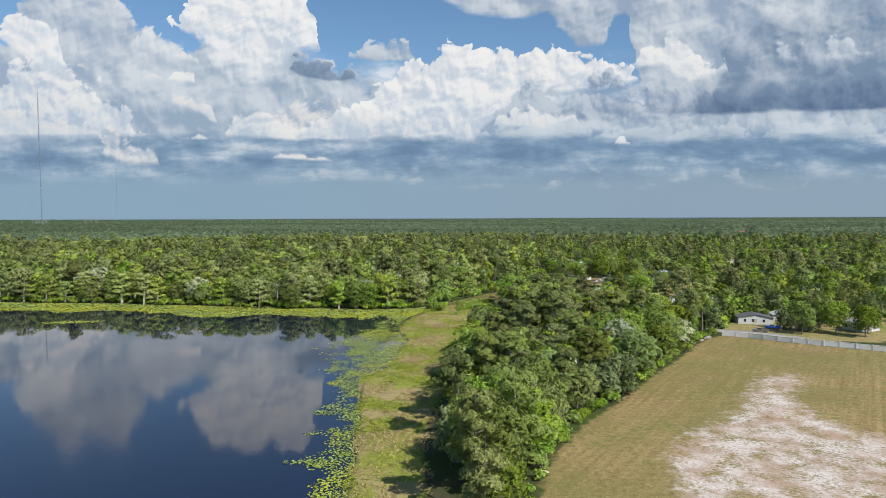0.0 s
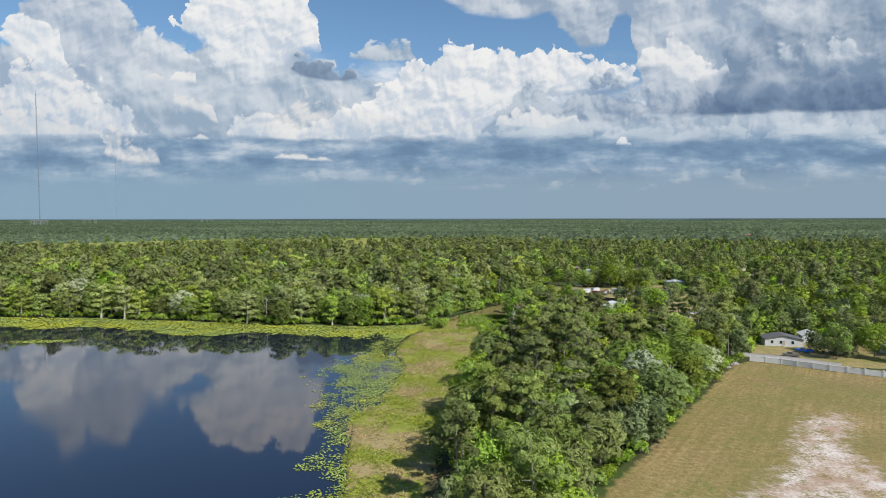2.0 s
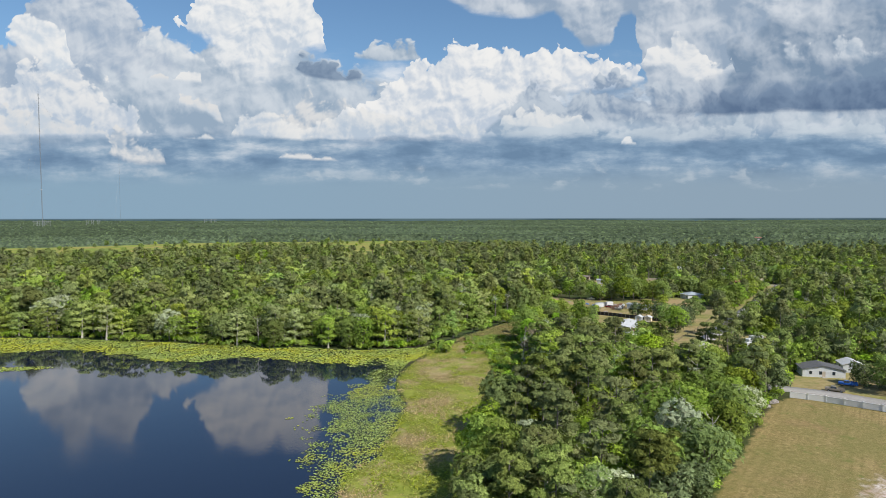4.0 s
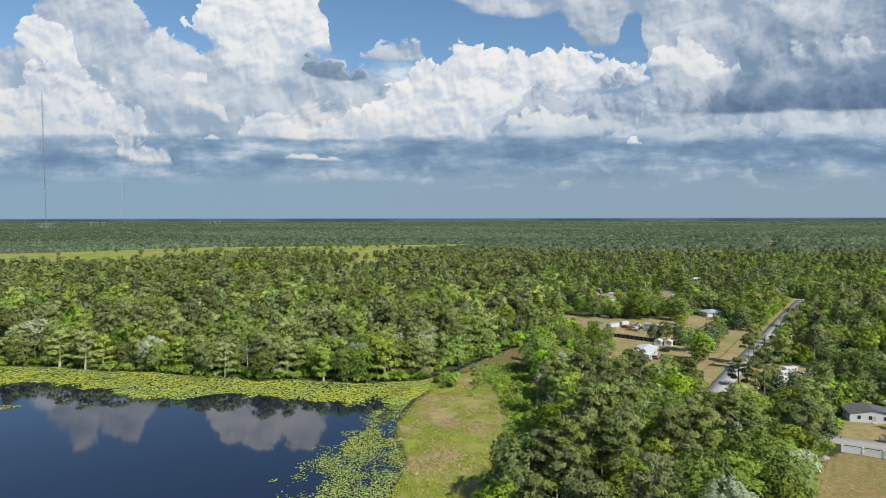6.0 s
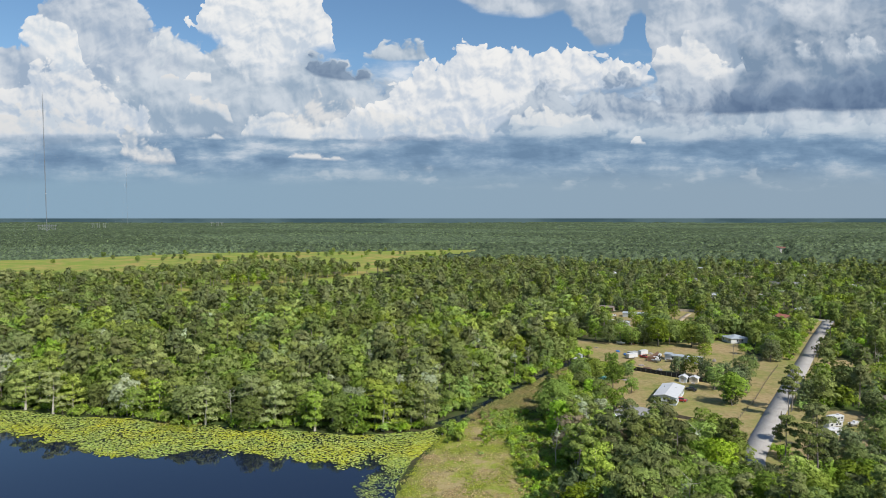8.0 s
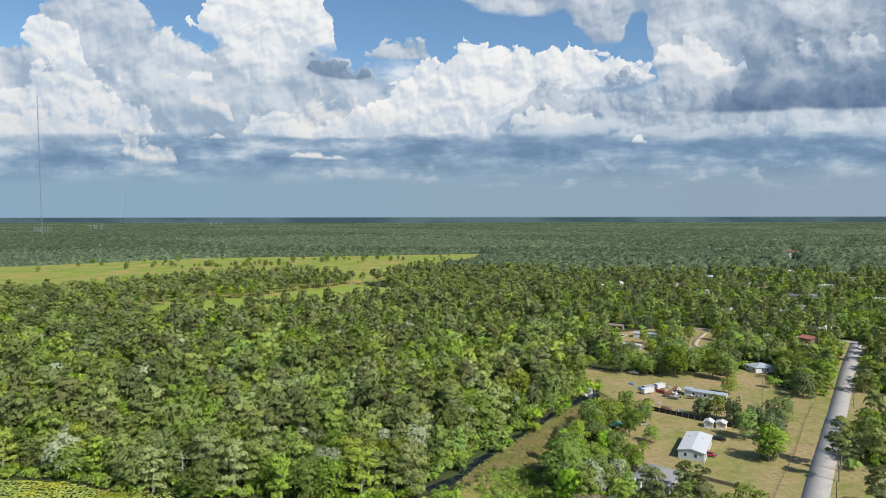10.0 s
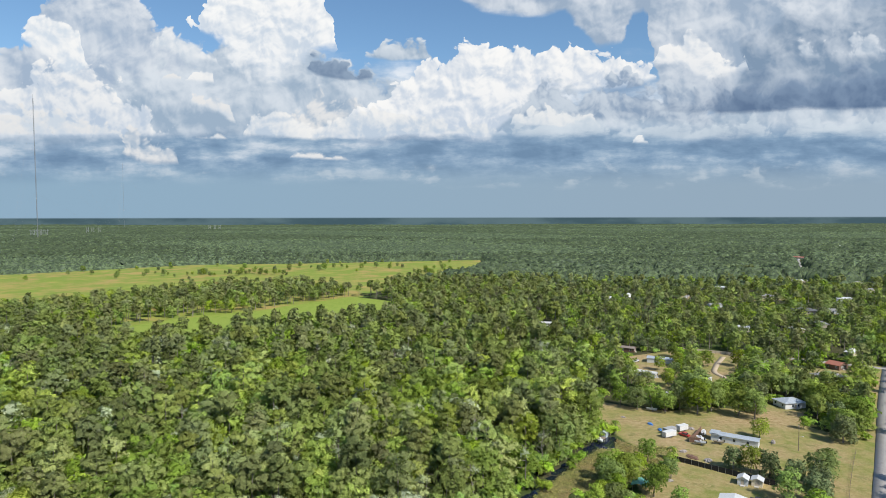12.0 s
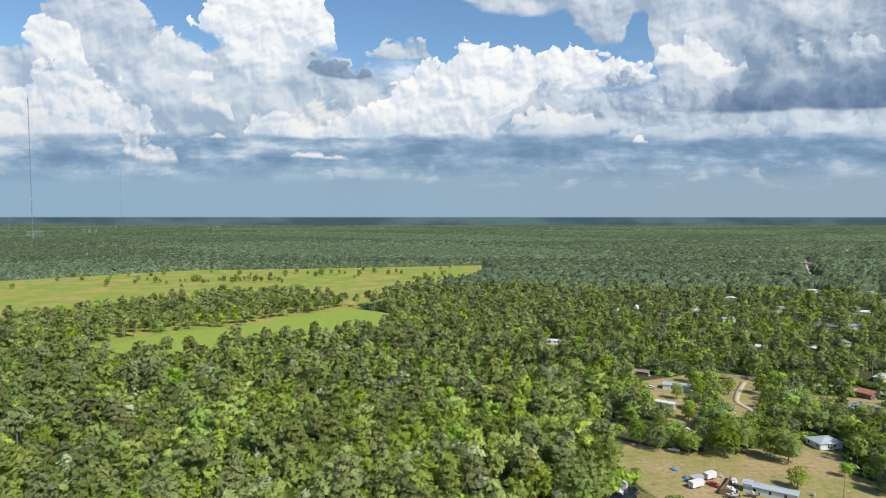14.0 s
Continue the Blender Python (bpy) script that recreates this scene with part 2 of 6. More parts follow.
# far small puffs under the deck
c = cloud(c, [(380, 290), (700, 284), (1800, 280)], [(380, 318), (700, 336), (1100, 340), (1800, 330)], 0.2, 0.14, (0.56, 0.61, 0.66), (0.40, 0.475, 0.565), 0.2, 0.2, 0.50, 0.5, W.step(W.noise(W.xyz(W.m("MULTIPLY", U, 0.45), V, 0.0), 3.4, 4.0, 0.55, dims="2D"), 0.52, 0.70))
# land too far to tell apart, below the level, blue haze in its colour
hazed_land = W.mix(W.step(streak, 0.35, 0.65), (0.055, 0.098, 0.118), (0.100, 0.158, 0.178))
c = W.mix(W.step(V, 3.855, 3.885), c, hazed_land)
back = W.add("ShaderNodeBackground")
W.plug(back.inputs[0], c)
back.inputs[1].default_value = 1.0
W.t.links.new(back.outputs[0], W.add("ShaderNodeOutputWorld").inputs[0])


# ---- materials ----
def material(name):
    m = bpy.data.materials.new(name)
    m.use_nodes = True
    return m, Nodes(m.node_tree)


def finish(n, col, rough=0.8, metal=0.0, bump=None, strength=0.3, dist=0.05, spec=0.4):
    p = n.add("ShaderNodeBsdfPrincipled")
    n.plug(p.inputs["Base Color"], col), n.plug(p.inputs["Roughness"], rough)
    p.inputs["Metallic"].default_value = metal
    p.inputs["Specular IOR Level"].default_value = spec
    if bump is not None:
        b = n.add("ShaderNodeBump")
        b.inputs["Strength"].default_value, b.inputs["Distance"].default_value = strength, dist
        n.plug(b.inputs["Height"], bump)
        n.t.links.new(b.outputs[0], p.inputs["Normal"])
    n.t.links.new(p.outputs[0], n.add("ShaderNodeOutputMaterial").inputs[0])
    return p


def surface(name, a, b, scale=2.0, rough=0.7, metal=0.0, bump=0.2, stain=0.25):
    """Painted, metal or mineral surface with grain and stains at two sizes."""
    m, n = material(name)
    pos = n.add("ShaderNodeTexCoord").outputs["Object"]
    grain, big = n.noise(pos, scale * 6, 5), n.noise(pos, scale * 0.5, 4, 0.6)
    col = n.mix(n.step(grain, 0.3, 0.7), a, b)
    col = n.mix(n.m("MULTIPLY", n.step(big, 0.45, 0.75), stain), col, tuple(x * 0.55 for x in a))
    finish(n, col, n.m("MULTIPLY_ADD", grain, 0.2, rough - 0.1), metal, grain, bump, 0.01)
    return m


def leaf(name, a, b, tint, glow=0.26, fine=2.8, holes=0.47, sprig=2.9, spread=0.70, patches=False):
    """Foliage: twigs, boughs and whole trees each differ."""
    m, n = material(name)
    geo = n.add("ShaderNodeNewGeometry")
    pos = geo.outputs["Position"]
    own = n.m("ADD", n.add("ShaderNodeObjectInfo").outputs["Random"], n.add("ShaderNodeAttribute", attribute_name="tone").outputs["Fac"])
    one = n.m("FRACT", own)
    two = n.m("FRACT", n.m("MULTIPLY", own, 7.31))
    three = n.m("FRACT", n.m("MULTIPLY", own, 23.7))
    twig, bough = n.noise(pos, fine, 3.0, 0.7), n.noise(pos, fine * 0.22, 2.0, 0.6)
    f = n.m("MULTIPLY_ADD", n.m("SUBTRACT", twig, 0.5), 2.2, n.m("MULTIPLY_ADD", n.m("SUBTRACT", geo.outputs["Random Per Island"], 0.5), 0.9, n.m("MULTIPLY", bough, 1.0)), clamp=True)
    col = n.mix(f, a, b)
    dry = n.add("ShaderNodeAttribute", attribute_name="dry").outputs["Fac"] if patches else n.m("MULTIPLY", n.m("POWER", two, 1.5), 0.85)
    col = n.mix(dry, col, tint)
    bright = n.m("MULTIPLY_ADD", one, spread, 1.05 - spread * 0.5)
    bright = n.m("MULTIPLY", bright, n.m("MULTIPLY_ADD", n.step(twig, 0.30, 0.70), 0.8, 0.60))
    hsv = n.add("ShaderNodeHueSaturation")
    n.plug(hsv.inputs["Color"], col), n.plug(hsv.inputs["Value"], bright)
    n.plug(hsv.inputs["Hue"], n.m("MULTIPLY_ADD", three, 0.032, 0.482))
    n.plug(hsv.inputs["Saturation"], n.m("MULTIPLY_ADD", two, -0.22, 1.10))
    d, t, mx = n.add("ShaderNodeBsdfDiffuse"), n.add("ShaderNodeBsdfTranslucent"), n.add("ShaderNodeMixShader")
    n.plug(d.inputs[0], hsv.outputs[0]), n.plug(t.inputs[0], hsv.outputs[0])
    mx.inputs[0].default_value = glow
    n.t.links.new(d.outputs[0], mx.inputs[1]), n.t.links.new(t.outputs[0], mx.inputs[2])
    last = mx.outputs[0]
    if holes:
        gap, clear = n.add("ShaderNodeMixShader"), n.add("ShaderNodeBsdfTransparent")
        n.plug(gap.inputs[0], n.m("GREATER_THAN", n.noise(pos, sprig, 2.0, 0.65), holes))
        n.t.links.new(clear.outputs[0], gap.inputs[1]), n.t.links.new(last, gap.inputs[2])
        last = gap.outputs[0]
    n.t.links.new(last, n.add("ShaderNodeOutputMaterial").inputs[0])
    return m


LEAF_OAK = leaf("oak_leaves", (0.130, 0.196, 0.036), (0.258, 0.338, 0.068), (0.1683, 0.2174, 0.0630))
LEAF_CYPRESS = leaf("cypress_leaves", (0.188, 0.256, 0.056), (0.338, 0.410, 0.100), (0.2557, 0.3026, 0.1160))
LEAF_PINE = leaf("pine_needles", (0.1411, 0.1820, 0.0580), (0.2512, 0.3026, 0.0950), (0.1838, 0.2070, 0.0820), 0.25)
LEAF_BRIGHT = leaf("bright_leaves", (0.1938, 0.3026, 0.0440), (0.3367, 0.4534, 0.0820), (0.2302, 0.3328, 0.0630))
LEAF_MOSS = leaf("moss_hung_leaves", (0.1128, 0.1466, 0.0600), (0.2093, 0.2423, 0.1160), (0.1329, 0.1768, 0.0680), 0.2)
LEAF_SILVER = leaf("pale_leaves", (0.300, 0.360, 0.200), (0.430, 0.470, 0.320), (0.340, 0.390, 0.230))
LEAF_BROWN = leaf("withered_leaves", (0.190, 0.150, 0.085), (0.300, 0.250, 0.150), (0.240, 0.200, 0.110))
# far canopy: blue raised in the leaf colour to stand in for haze
LEAF_FAR_HAZED = leaf("hazed_far_woods_leaves", (0.038, 0.060, 0.038), (0.100, 0.134, 0.066), (0.054, 0.076, 0.056), 0.0, fine=0.16, holes=0.0, spread=0.5)
GRASS = leaf("marsh_grass_blades", (0.215, 0.280, 0.036), (0.390, 0.425, 0.080), (0.480, 0.375, 0.200), 0.35, holes=0.0, patches=True)
PAD = leaf("lily_pad_green", (0.210, 0.290, 0.060), (0.370, 0.440, 0.115), (0.390, 0.420, 0.060), 0.2, holes=0.0, patches=True)
REED = leaf("reed_blades", (0.190, 0.215, 0.060), (0.360, 0.345, 0.130), (0.330, 0.270, 0.120), 0.35, holes=0.0, patches=True)
BARK = surface("grey_bark", (0.16, 0.13, 0.11), (0.30, 0.27, 0.24), 1.5, 0.9)
PALE_BARK = surface("bleached_wood", (0.38, 0.34, 0.29), (0.55, 0.51, 0.46), 1.5, 0.9)


def water_material():
    m, n = material("lake_water")
    pos = n.add("ShaderNodeNewGeometry").outputs["Position"]
    long = n.add("ShaderNodeVectorMath", operation="MULTIPLY")
    n.plug(long.inputs[0], pos), n.plug(long.inputs[1], (1.0, 0.6, 1.0))
    gust = n.step(n.noise(pos, 0.018, 3, 0.5), 0.46, 0.66)
    wave = n.m("MULTIPLY", n.noise(long.outputs[0], 1.3, 3, 0.5), n.m("MULTIPLY_ADD", gust, 0.9, 0.12))
    finish(n, (0.007, 0.011, 0.028), n.m("MULTIPLY_ADD", gust, 0.05, 0.03), 0.0, wave, 0.24, 0.05, 0.62)
    return m


WATER = water_material()


# ---- plan of the land ----
def poly(points):
    return np.array(points, float)


LAKE = poly([(-12, -260), (-16, 121), (-16, 131), (-17, 148), (-20.5, 171), (-22, 194), (-15.5, 208), (-13, 235), (-12.5, 243), (-17, 261), (-19, 279),
             (-16, 299), (-9, 315), (-6, 331), (-14, 325), (-37, 320), (-63, 326), (-76, 323), (-88, 331), (-95, 326), (-105, 330), (-121, 336), (-142, 337),
             (-166, 344), (-207, 346), (-232, 351), (-300, 360), (-430, 330), (-600, 100), (-520, -260)])
CANAL = poly([(-10, 329), (0, 338.5), (7.2, 352.6), (16.0, 367.2), (25.5, 381.6), (40, 404), (53, 422), (62, 423), (66, 437), (58, 436), (41, 412), (26, 388), (15, 371), (6, 358), (-1, 343), (-11, 334)])
MEADOW = poly([(-11, 60), (-17, 148), (-22, 194), (-12, 243), (-18, 275), (-8, 318), (0, 330), (14, 352), (28, 345), (31, 304), (29, 275), (23, 251), (10, 228), (2, 204), (-1, 177), (-4.5, 148), (-3, 121), (-2, 60)])
SPIT = poly([(-109, 331), (-104, 324), (-96, 323), (-92, 330), (-98, 338), (-106, 338)])
REEDS = poly([(56, 423), (65, 433), (71, 425), (82, 425), (72, 404), (63, 396), (50, 379), (38, 364), (25, 348), (12, 341), (1, 338), (8.4, 351.8), (17.2, 366.4), (26.7, 380.8), (41.2, 403.2)])
FIELD = poly([(-30, -60), (4, 90), (15, 121), (21, 140), (30, 156), (42, 172), (57, 195), (72, 216), (91, 244), (101, 254), (109, 249.6), (118, 241.8), (128.4, 234.6), (138.7, 228), (143, 226), (176, 203), (300, 120), (300, -60)])
SAND = poly([(34, 105), (38, 124), (41, 139), (50, 150), (69, 168), (72.7, 177.5), (86, 194), (99, 199), (97, 190), (86, 177), (83, 161), (86, 150), (97, 146), (110, 136), (100, 105)])
LAWN = poly([(61, 449), (66, 490), (84, 477), (100, 472), (112, 482), (129, 476), (150, 484), (160, 470), (152, 452), (158, 440), (166, 432), (159, 421), (135, 386), (113, 354), (96, 326), (85, 318), (74, 330), (62, 345), (57, 362), (62, 392), (77, 408), (70, 426), (66, 440)])
YARDS = [poly([(101, 480), (95, 525), (108, 586), (145, 605), (136, 554), (118, 520), (112, 484)]), poly([(134, 509), (139, 540), (156, 592), (185, 599), (178, 572), (160, 545), (150, 515)]),
         poly([(100, 300), (112, 330), (124, 350), (150, 352), (146, 320), (128, 298)]), poly([(106, 262), (118, 283), (132, 292), (170, 300), (190, 292), (180, 262), (150, 240), (128, 246)]),
         poly([(160, 320), (168, 338), (215, 352), (260, 342), (250, 318), (205, 310)]), poly([(150, 395), (176, 440), (205, 432), (200, 400), (172, 384)]),
         poly([(180, 545), (196, 560), (232, 552), (226, 528), (204, 515), (188, 520)]), poly([(54, 520), (66, 550), (82, 548), (70, 522)]), poly([(62, 690), (76, 712), (112, 700), (104, 676)]),
         poly([(300, 850), (318, 880), (360, 884), (350, 858)]), poly([(300, 752), (300, 782), (345, 784), (350, 758)])]
PASTURE = poly([(-1300, 900), (-900, 1080), (-694, 1133), (-578, 1238), (-488, 1321), (-279, 1360), (43, 1450), (45, 1290), (10, 1130), (-60, 1010), (-110, 893), (-190, 950), (-285, 950), (-340, 870), (-395, 775), (-470, 740), (-700, 780), (-1300, 820)])
HAY = poly([(-240, 610), (-173, 622), (-150, 668), (-99, 686), (-76, 716), (-60, 752), (-74, 845), (-122, 880), (-141, 849), (-174, 808), (-200, 760), (-224, 748), (-250, 728), (-290, 670)])
STAND = poly([(-224, 748), (-120, 885), (-285, 955), (-395, 780), (-480, 745), (-560, 700), (-470, 600), (-380, 590), (-290, 640)])
CLEAR = [poly([(-560, 2250), (-250, 2330), (150, 2300), (120, 2250), (-300, 2240)]), poly([(60, 1960), (420, 2010), (600, 1990), (560, 1930), (200, 1910)])]


def inside(p, x, y):
    """Signed distance to an outline in metres, positive inside."""
    x, y = np.asarray(x, float), np.asarray(y, float)
    d = np.full(x.shape, 1e9)
    odd = np.zeros(x.shape, bool)
    for (ax, ay), (bx, by) in zip(p, np.roll(p, -1, 0)):
        ux, uy = bx - ax, by - ay
        f = np.clip(((x - ax) * ux + (y - ay) * uy) / (ux * ux + uy * uy), 0, 1)
        d = np.minimum(d, np.hypot(x - ax - f * ux, y - ay - f * uy))
        odd ^= ((ay > y) != (by > y)) & (x < ux * (y - ay) / (uy if abs(uy) > 1e-9 else 1e-9) + ax)
    return np.where(odd, d, -d)


def most(polys, x, y):
    return np.max([inside(p, x, y) for p in polys], 0)


def strip_of(line, half):
    """Outline of a strip of ground along a line."""
    line = np.array(line, float)
    d = np.gradient(line, axis=0)
    n = np.stack([-d[:, 1], d[:, 0]], 1) / np.linalg.norm(d, axis=1)[:, None]
    return np.concatenate([line + n * half, (line - n * half)[::-1]])


ROAD_LINE = [(128, 247), (116, 258), (104, 264), (94, 269), (86, 276), (82, 285), (83, 293), (87, 303), (97, 319), (114, 345), (126, 363), (146, 393), (160, 414), (183, 449), (208, 487), (236, 528), (258, 560)]
ROAD = strip_of(ROAD_LINE, 3.6)
VERGE = strip_of(ROAD_LINE[5:17], 11)
STREETS = [[(60, 640), (104, 668), (150, 715), (236, 856), (262, 905), (330, 1010)], [(520, 1150), (690, 1490), (760, 1620)], [(147, 609), (183, 594), (215, 580), (254, 556)]]


# ---- ground: one sheet to the horizon ----
def lines(parts):
    out = []
    for lo, hi, s in parts:
        out += list(np.arange(lo, hi, s))
    return np.array(out)


gx = lines([(-7000, -1300, 300), (-1300, -300, 40), (-300, -60, 5), (-60, 190, 2.5), (190, 380, 6), (380, 1300, 40), (1300, 7000, 300)])
gy = lines([(-3000, -300, 300), (-300, 80, 20), (80, 460, 2.5), (460, 700, 5), (700, 1460, 12), (1460, 2500, 60), (2500, 7400, 300)])
X, Y = np.meshgrid(gx, gy)
X, Y = X.ravel(), Y.ravel()
lake_d, canal_d = inside(LAKE, X, Y), inside(CANAL, X, Y)
dip = -1.6 * np.clip(np.maximum(lake_d, 0) / 6, 0, 1) - 1.1 * np.clip(np.maximum(canal_d - 0.6, 0) / 1.2, 0, 1)
dip = np.maximum(dip, -1.6)
roll = np.array([noise.noise((x * 0.06, y * 0.06, 0)) for x, y in zip(X, Y)]) * 0.12
mesh = bpy.data.meshes.new("ground")
nx, ny = len(gx), len(gy)
i = (np.arange(ny - 1)[:, None] * nx + np.arange(nx - 1)[None, :]).ravel()
quads = np.stack([i, i + 1, i + nx + 1, i + nx], 1)


def fill(mesh, verts, faces, smooth=False):
    """Fast mesh from arrays of points and of faces with equal corner counts."""
    k = faces.shape[1]
    mesh.vertices.add(len(verts)), mesh.loops.add(faces.size), mesh.polygons.add(len(faces))
    mesh.vertices.foreach_set("co", np.asarray(verts, np.float32).ravel())
    mesh.loops.foreach_set("vertex_index", faces.astype(np.int32).ravel())
    mesh.polygons.foreach_set("loop_start", np.arange(0, faces.size, k, dtype=np.int32))
    mesh.polygons.foreach_set("loop_total", np.full(len(faces), k, np.int32))
    if smooth:
        mesh.polygons.foreach_set("use_smooth", np.ones(len(faces), bool))
    mesh.update(calc_edges=True)
    return mesh


fill(mesh, np.stack([X, Y, dip + np.where(dip < 0, 0, roll)], 1), quads, True)
for name, d in (("meadow_d", np.maximum(inside(MEADOW, X, Y), inside(SPIT, X, Y))), ("field_d", inside(FIELD, X, Y)), ("sand_d", inside(SAND, X, Y)),
                ("lawn_d", np.maximum.reduce([inside(LAWN, X, Y), most(YARDS, X, Y), inside(VERGE, X, Y), most([strip_of(s, 5) for s in STREETS], X, Y)])),
                ("pasture_d", np.maximum.reduce([inside(PASTURE, X, Y), most(CLEAR, X, Y), inside(STAND, X, Y) + 12])), ("hay_d", inside(HAY, X, Y)), ("reed_d", inside(REEDS, X, Y)), ("wet_d", np.maximum(lake_d, canal_d - 0.5))):
    mesh.attributes.new(name, "FLOAT", "POINT").data.foreach_set("value", np.clip(d, -20, 20).astype(np.float32))


def ground_material():
    m, n = material("ground")
    pos = n.add("ShaderNodeNewGeometry").outputs["Position"]
    fine, mid, big = n.noise(pos, 1.6, 6, 0.65), n.noise(pos, 0.22, 5, 0.6), n.noise(pos, 0.035, 4, 0.55)
    rag = n.m("MULTIPLY", n.m("SUBTRACT", n.noise(pos, 0.35, 5, 0.62), 0.5), 7.0)

    def where(name, lo=-0.8, hi=0.8, wild=1.0):
        a = n.add("ShaderNodeAttribute", attribute_name=name).outputs["Fac"]
        return n.step(n.m("MULTIPLY_ADD", rag, wild, a), lo, hi)

    def two(a, b, f):
        return n.mix(n.step(f, 0.36, 0.64), a, b)

    # woodland floor, leaf litter and low green
    col = two(two((0.045, 0.050, 0.020), (0.080, 0.070, 0.040), mid), (0.055, 0.085, 0.022), big)
    # pasture
    grass = two(two((0.175, 0.250, 0.040), (0.290, 0.300, 0.065), big), (0.370, 0.265, 0.100), n.noise(pos, 0.011, 6, 0.7))
    col = n.mix(where("pasture_d"), col, two(grass, (0.185, 0.255, 0.045), n.noise(pos, 0.03, 5, 0.65)))
    col = n.mix(where("hay_d", wild=0.4), col, two(two((0.185, 0.270, 0.042), (0.250, 0.310, 0.060), mid), (0.235, 0.300, 0.058), n.noise(pos, 0.06, 5, 0.65)))
    # yards: worn turf and bare sand
    tuft0 = n.noise(pos, 0.5, 5, 0.7)
    turf = two((0.155, 0.195, 0.042), (0.270, 0.245, 0.085), mid)
    turf = two(turf, two((0.290, 0.205, 0.105), (0.400, 0.305, 0.170), tuft0), n.m("MULTIPLY_ADD", fine, 0.34, n.m("MULTIPLY", n.noise(pos, 0.04, 5, 0.62), 0.68)))
    turf = n.mix(n.m("MULTIPLY", n.step(n.noise(pos, 0.16, 5, 0.7), 0.58, 0.66), 0.55), turf, (0.115, 0.150, 0.035))
    col = n.mix(where("lawn_d", wild=0.7), col, turf)
    # marsh meadow and reeds
    tussock = n.noise(pos, 0.9, 7, 0.75)
    marsh = two(two((0.180, 0.225, 0.034), (0.310, 0.320, 0.066), mid), (0.245, 0.280, 0.048), fine)
    dry = n.step(n.m("MULTIPLY_ADD", fine, 0.25, n.m("MULTIPLY", n.noise(pos, 0.075, 5, 0.62), 0.80)), 0.50, 0.60)
    marsh = n.mix(n.m("MULTIPLY", dry, 0.80), marsh, two((0.300, 0.215, 0.110), (0.460, 0.350, 0.210), tussock))
    marsh = n.mix(n.m("MULTIPLY", n.step(tussock, 0.53, 0.63), 0.6), marsh, (0.105, 0.120, 0.030))
    marsh = n.mix(n.m("MULTIPLY", n.step(n.noise(pos, 0.16, 5, 0.7), 0.60, 0.68), 0.75), marsh, (0.085, 0.062, 0.042))
    col = n.mix(where("meadow_d", wild=0.5), col, marsh)
    col = n.mix(where("reed_d", wild=0.4), col, two((0.170, 0.185, 0.050), (0.300, 0.260, 0.110), fine))
    # mown dry field with swaths, and white sand
    sep = n.add("ShaderNodeSeparateXYZ")
    n.plug(sep.inputs[0], pos)
    across = n.m("MULTIPLY_ADD", sep.outputs[0], 0.83, n.m("MULTIPLY", sep.outputs[1], -0.56))
    swath = n.noise(n.xyz(n.m("MULTIPLY", across, 0.8), n.m("MULTIPLY", sep.outputs[1], 0.03), 0.0), 1.0, 4, 0.6)
    tuft = n.noise(pos, 3.5, 4, 0.7)
    hay = two(two((0.205, 0.150, 0.060), (0.400, 0.295, 0.140), n.m("MULTIPLY_ADD", swath, 0.50, n.m("MULTIPLY", tuft, 0.50))), two((0.165, 0.160, 0.050), (0.290, 0.225, 0.095), tuft), n.m("MULTIPLY_ADD", fine, 0.25, n.m("MULTIPLY", big, 0.75)))
    hay = n.mix(n.m("MULTIPLY", n.step(n.noise(pos, 0.055, 4, 0.6), 0.56, 0.70), 0.6), hay, (0.310, 0.185, 0.110))
    clod = n.noise(pos, 0.75, 7, 0.78)
    hay = n.mix(n.m("MULTIPLY", n.step(clod, 0.50, 0.60), 0.55), hay, (0.120, 0.100, 0.045))
    hay = n.mix(n.m("MULTIPLY", n.step(clod, 0.46, 0.36), 0.5), hay, (0.440, 0.340, 0.180))
    weeds = n.m("MULTIPLY", n.step(n.noise(pos, 0.12, 5, 0.7), 0.56, 0.64), n.step(clod, 0.42, 0.58))
    hay = n.mix(n.m("MULTIPLY", weeds, 0.7), hay, (0.140, 0.175, 0.045))
    green = n.step(n.m("MULTIPLY_ADD", mid, 0.35, n.m("MULTIPLY", n.noise(pos, 0.022, 4, 0.55), 0.70)), 0.50, 0.62)
    hay = n.mix(n.m("MULTIPLY", green, 0.42), hay, two((0.130, 0.140, 0.042), (0.235, 0.205, 0.075), tuft))
    col = n.mix(where("field_d", wild=0.75), col, hay)
    sand = two(two((0.56, 0.49, 0.44), (0.68, 0.63, 0.59), fine), (0.42, 0.30, 0.23), n.noise(pos, 0.13, 5, 0.68))
    patchy = n.m("MULTIPLY", where("sand_d", -1.5, 3.5, 2.2), n.step(n.m("MULTIPLY_ADD", fine, 0.5, n.m("MULTIPLY", mid, 0.6)), 0.42, 0.60))
    sand = n.mix(n.m("MULTIPLY", n.step(clod, 0.52, 0.62), 0.5), sand, (0.30, 0.22, 0.15))
    col = n.mix(patchy, col, sand)
    # bed of the lake and wet margin
    col = n.mix(where("wet_d", 0.3, 1.8, 0.25), col, (0.022, 0.020, 0.014))
    finish(n, col, 0.95, 0.0, n.m("ADD", fine, mid), 0.5, 0.25, 0.1)
    return m


mesh.materials.append(ground_material())
ground = tagged(new("ground", mesh), "flat woodland, marsh and mown field ground around a lake", "ground", kind="structure")

wm = bpy.data.meshes.new("water")
fill(wm, np.array([(-900, -500, -0.14), (80, -500, -0.14), (80, 445, -0.14), (-900, 445, -0.14)]), np.array([[0, 1, 2, 3]]))
wm.materials.append(WATER)
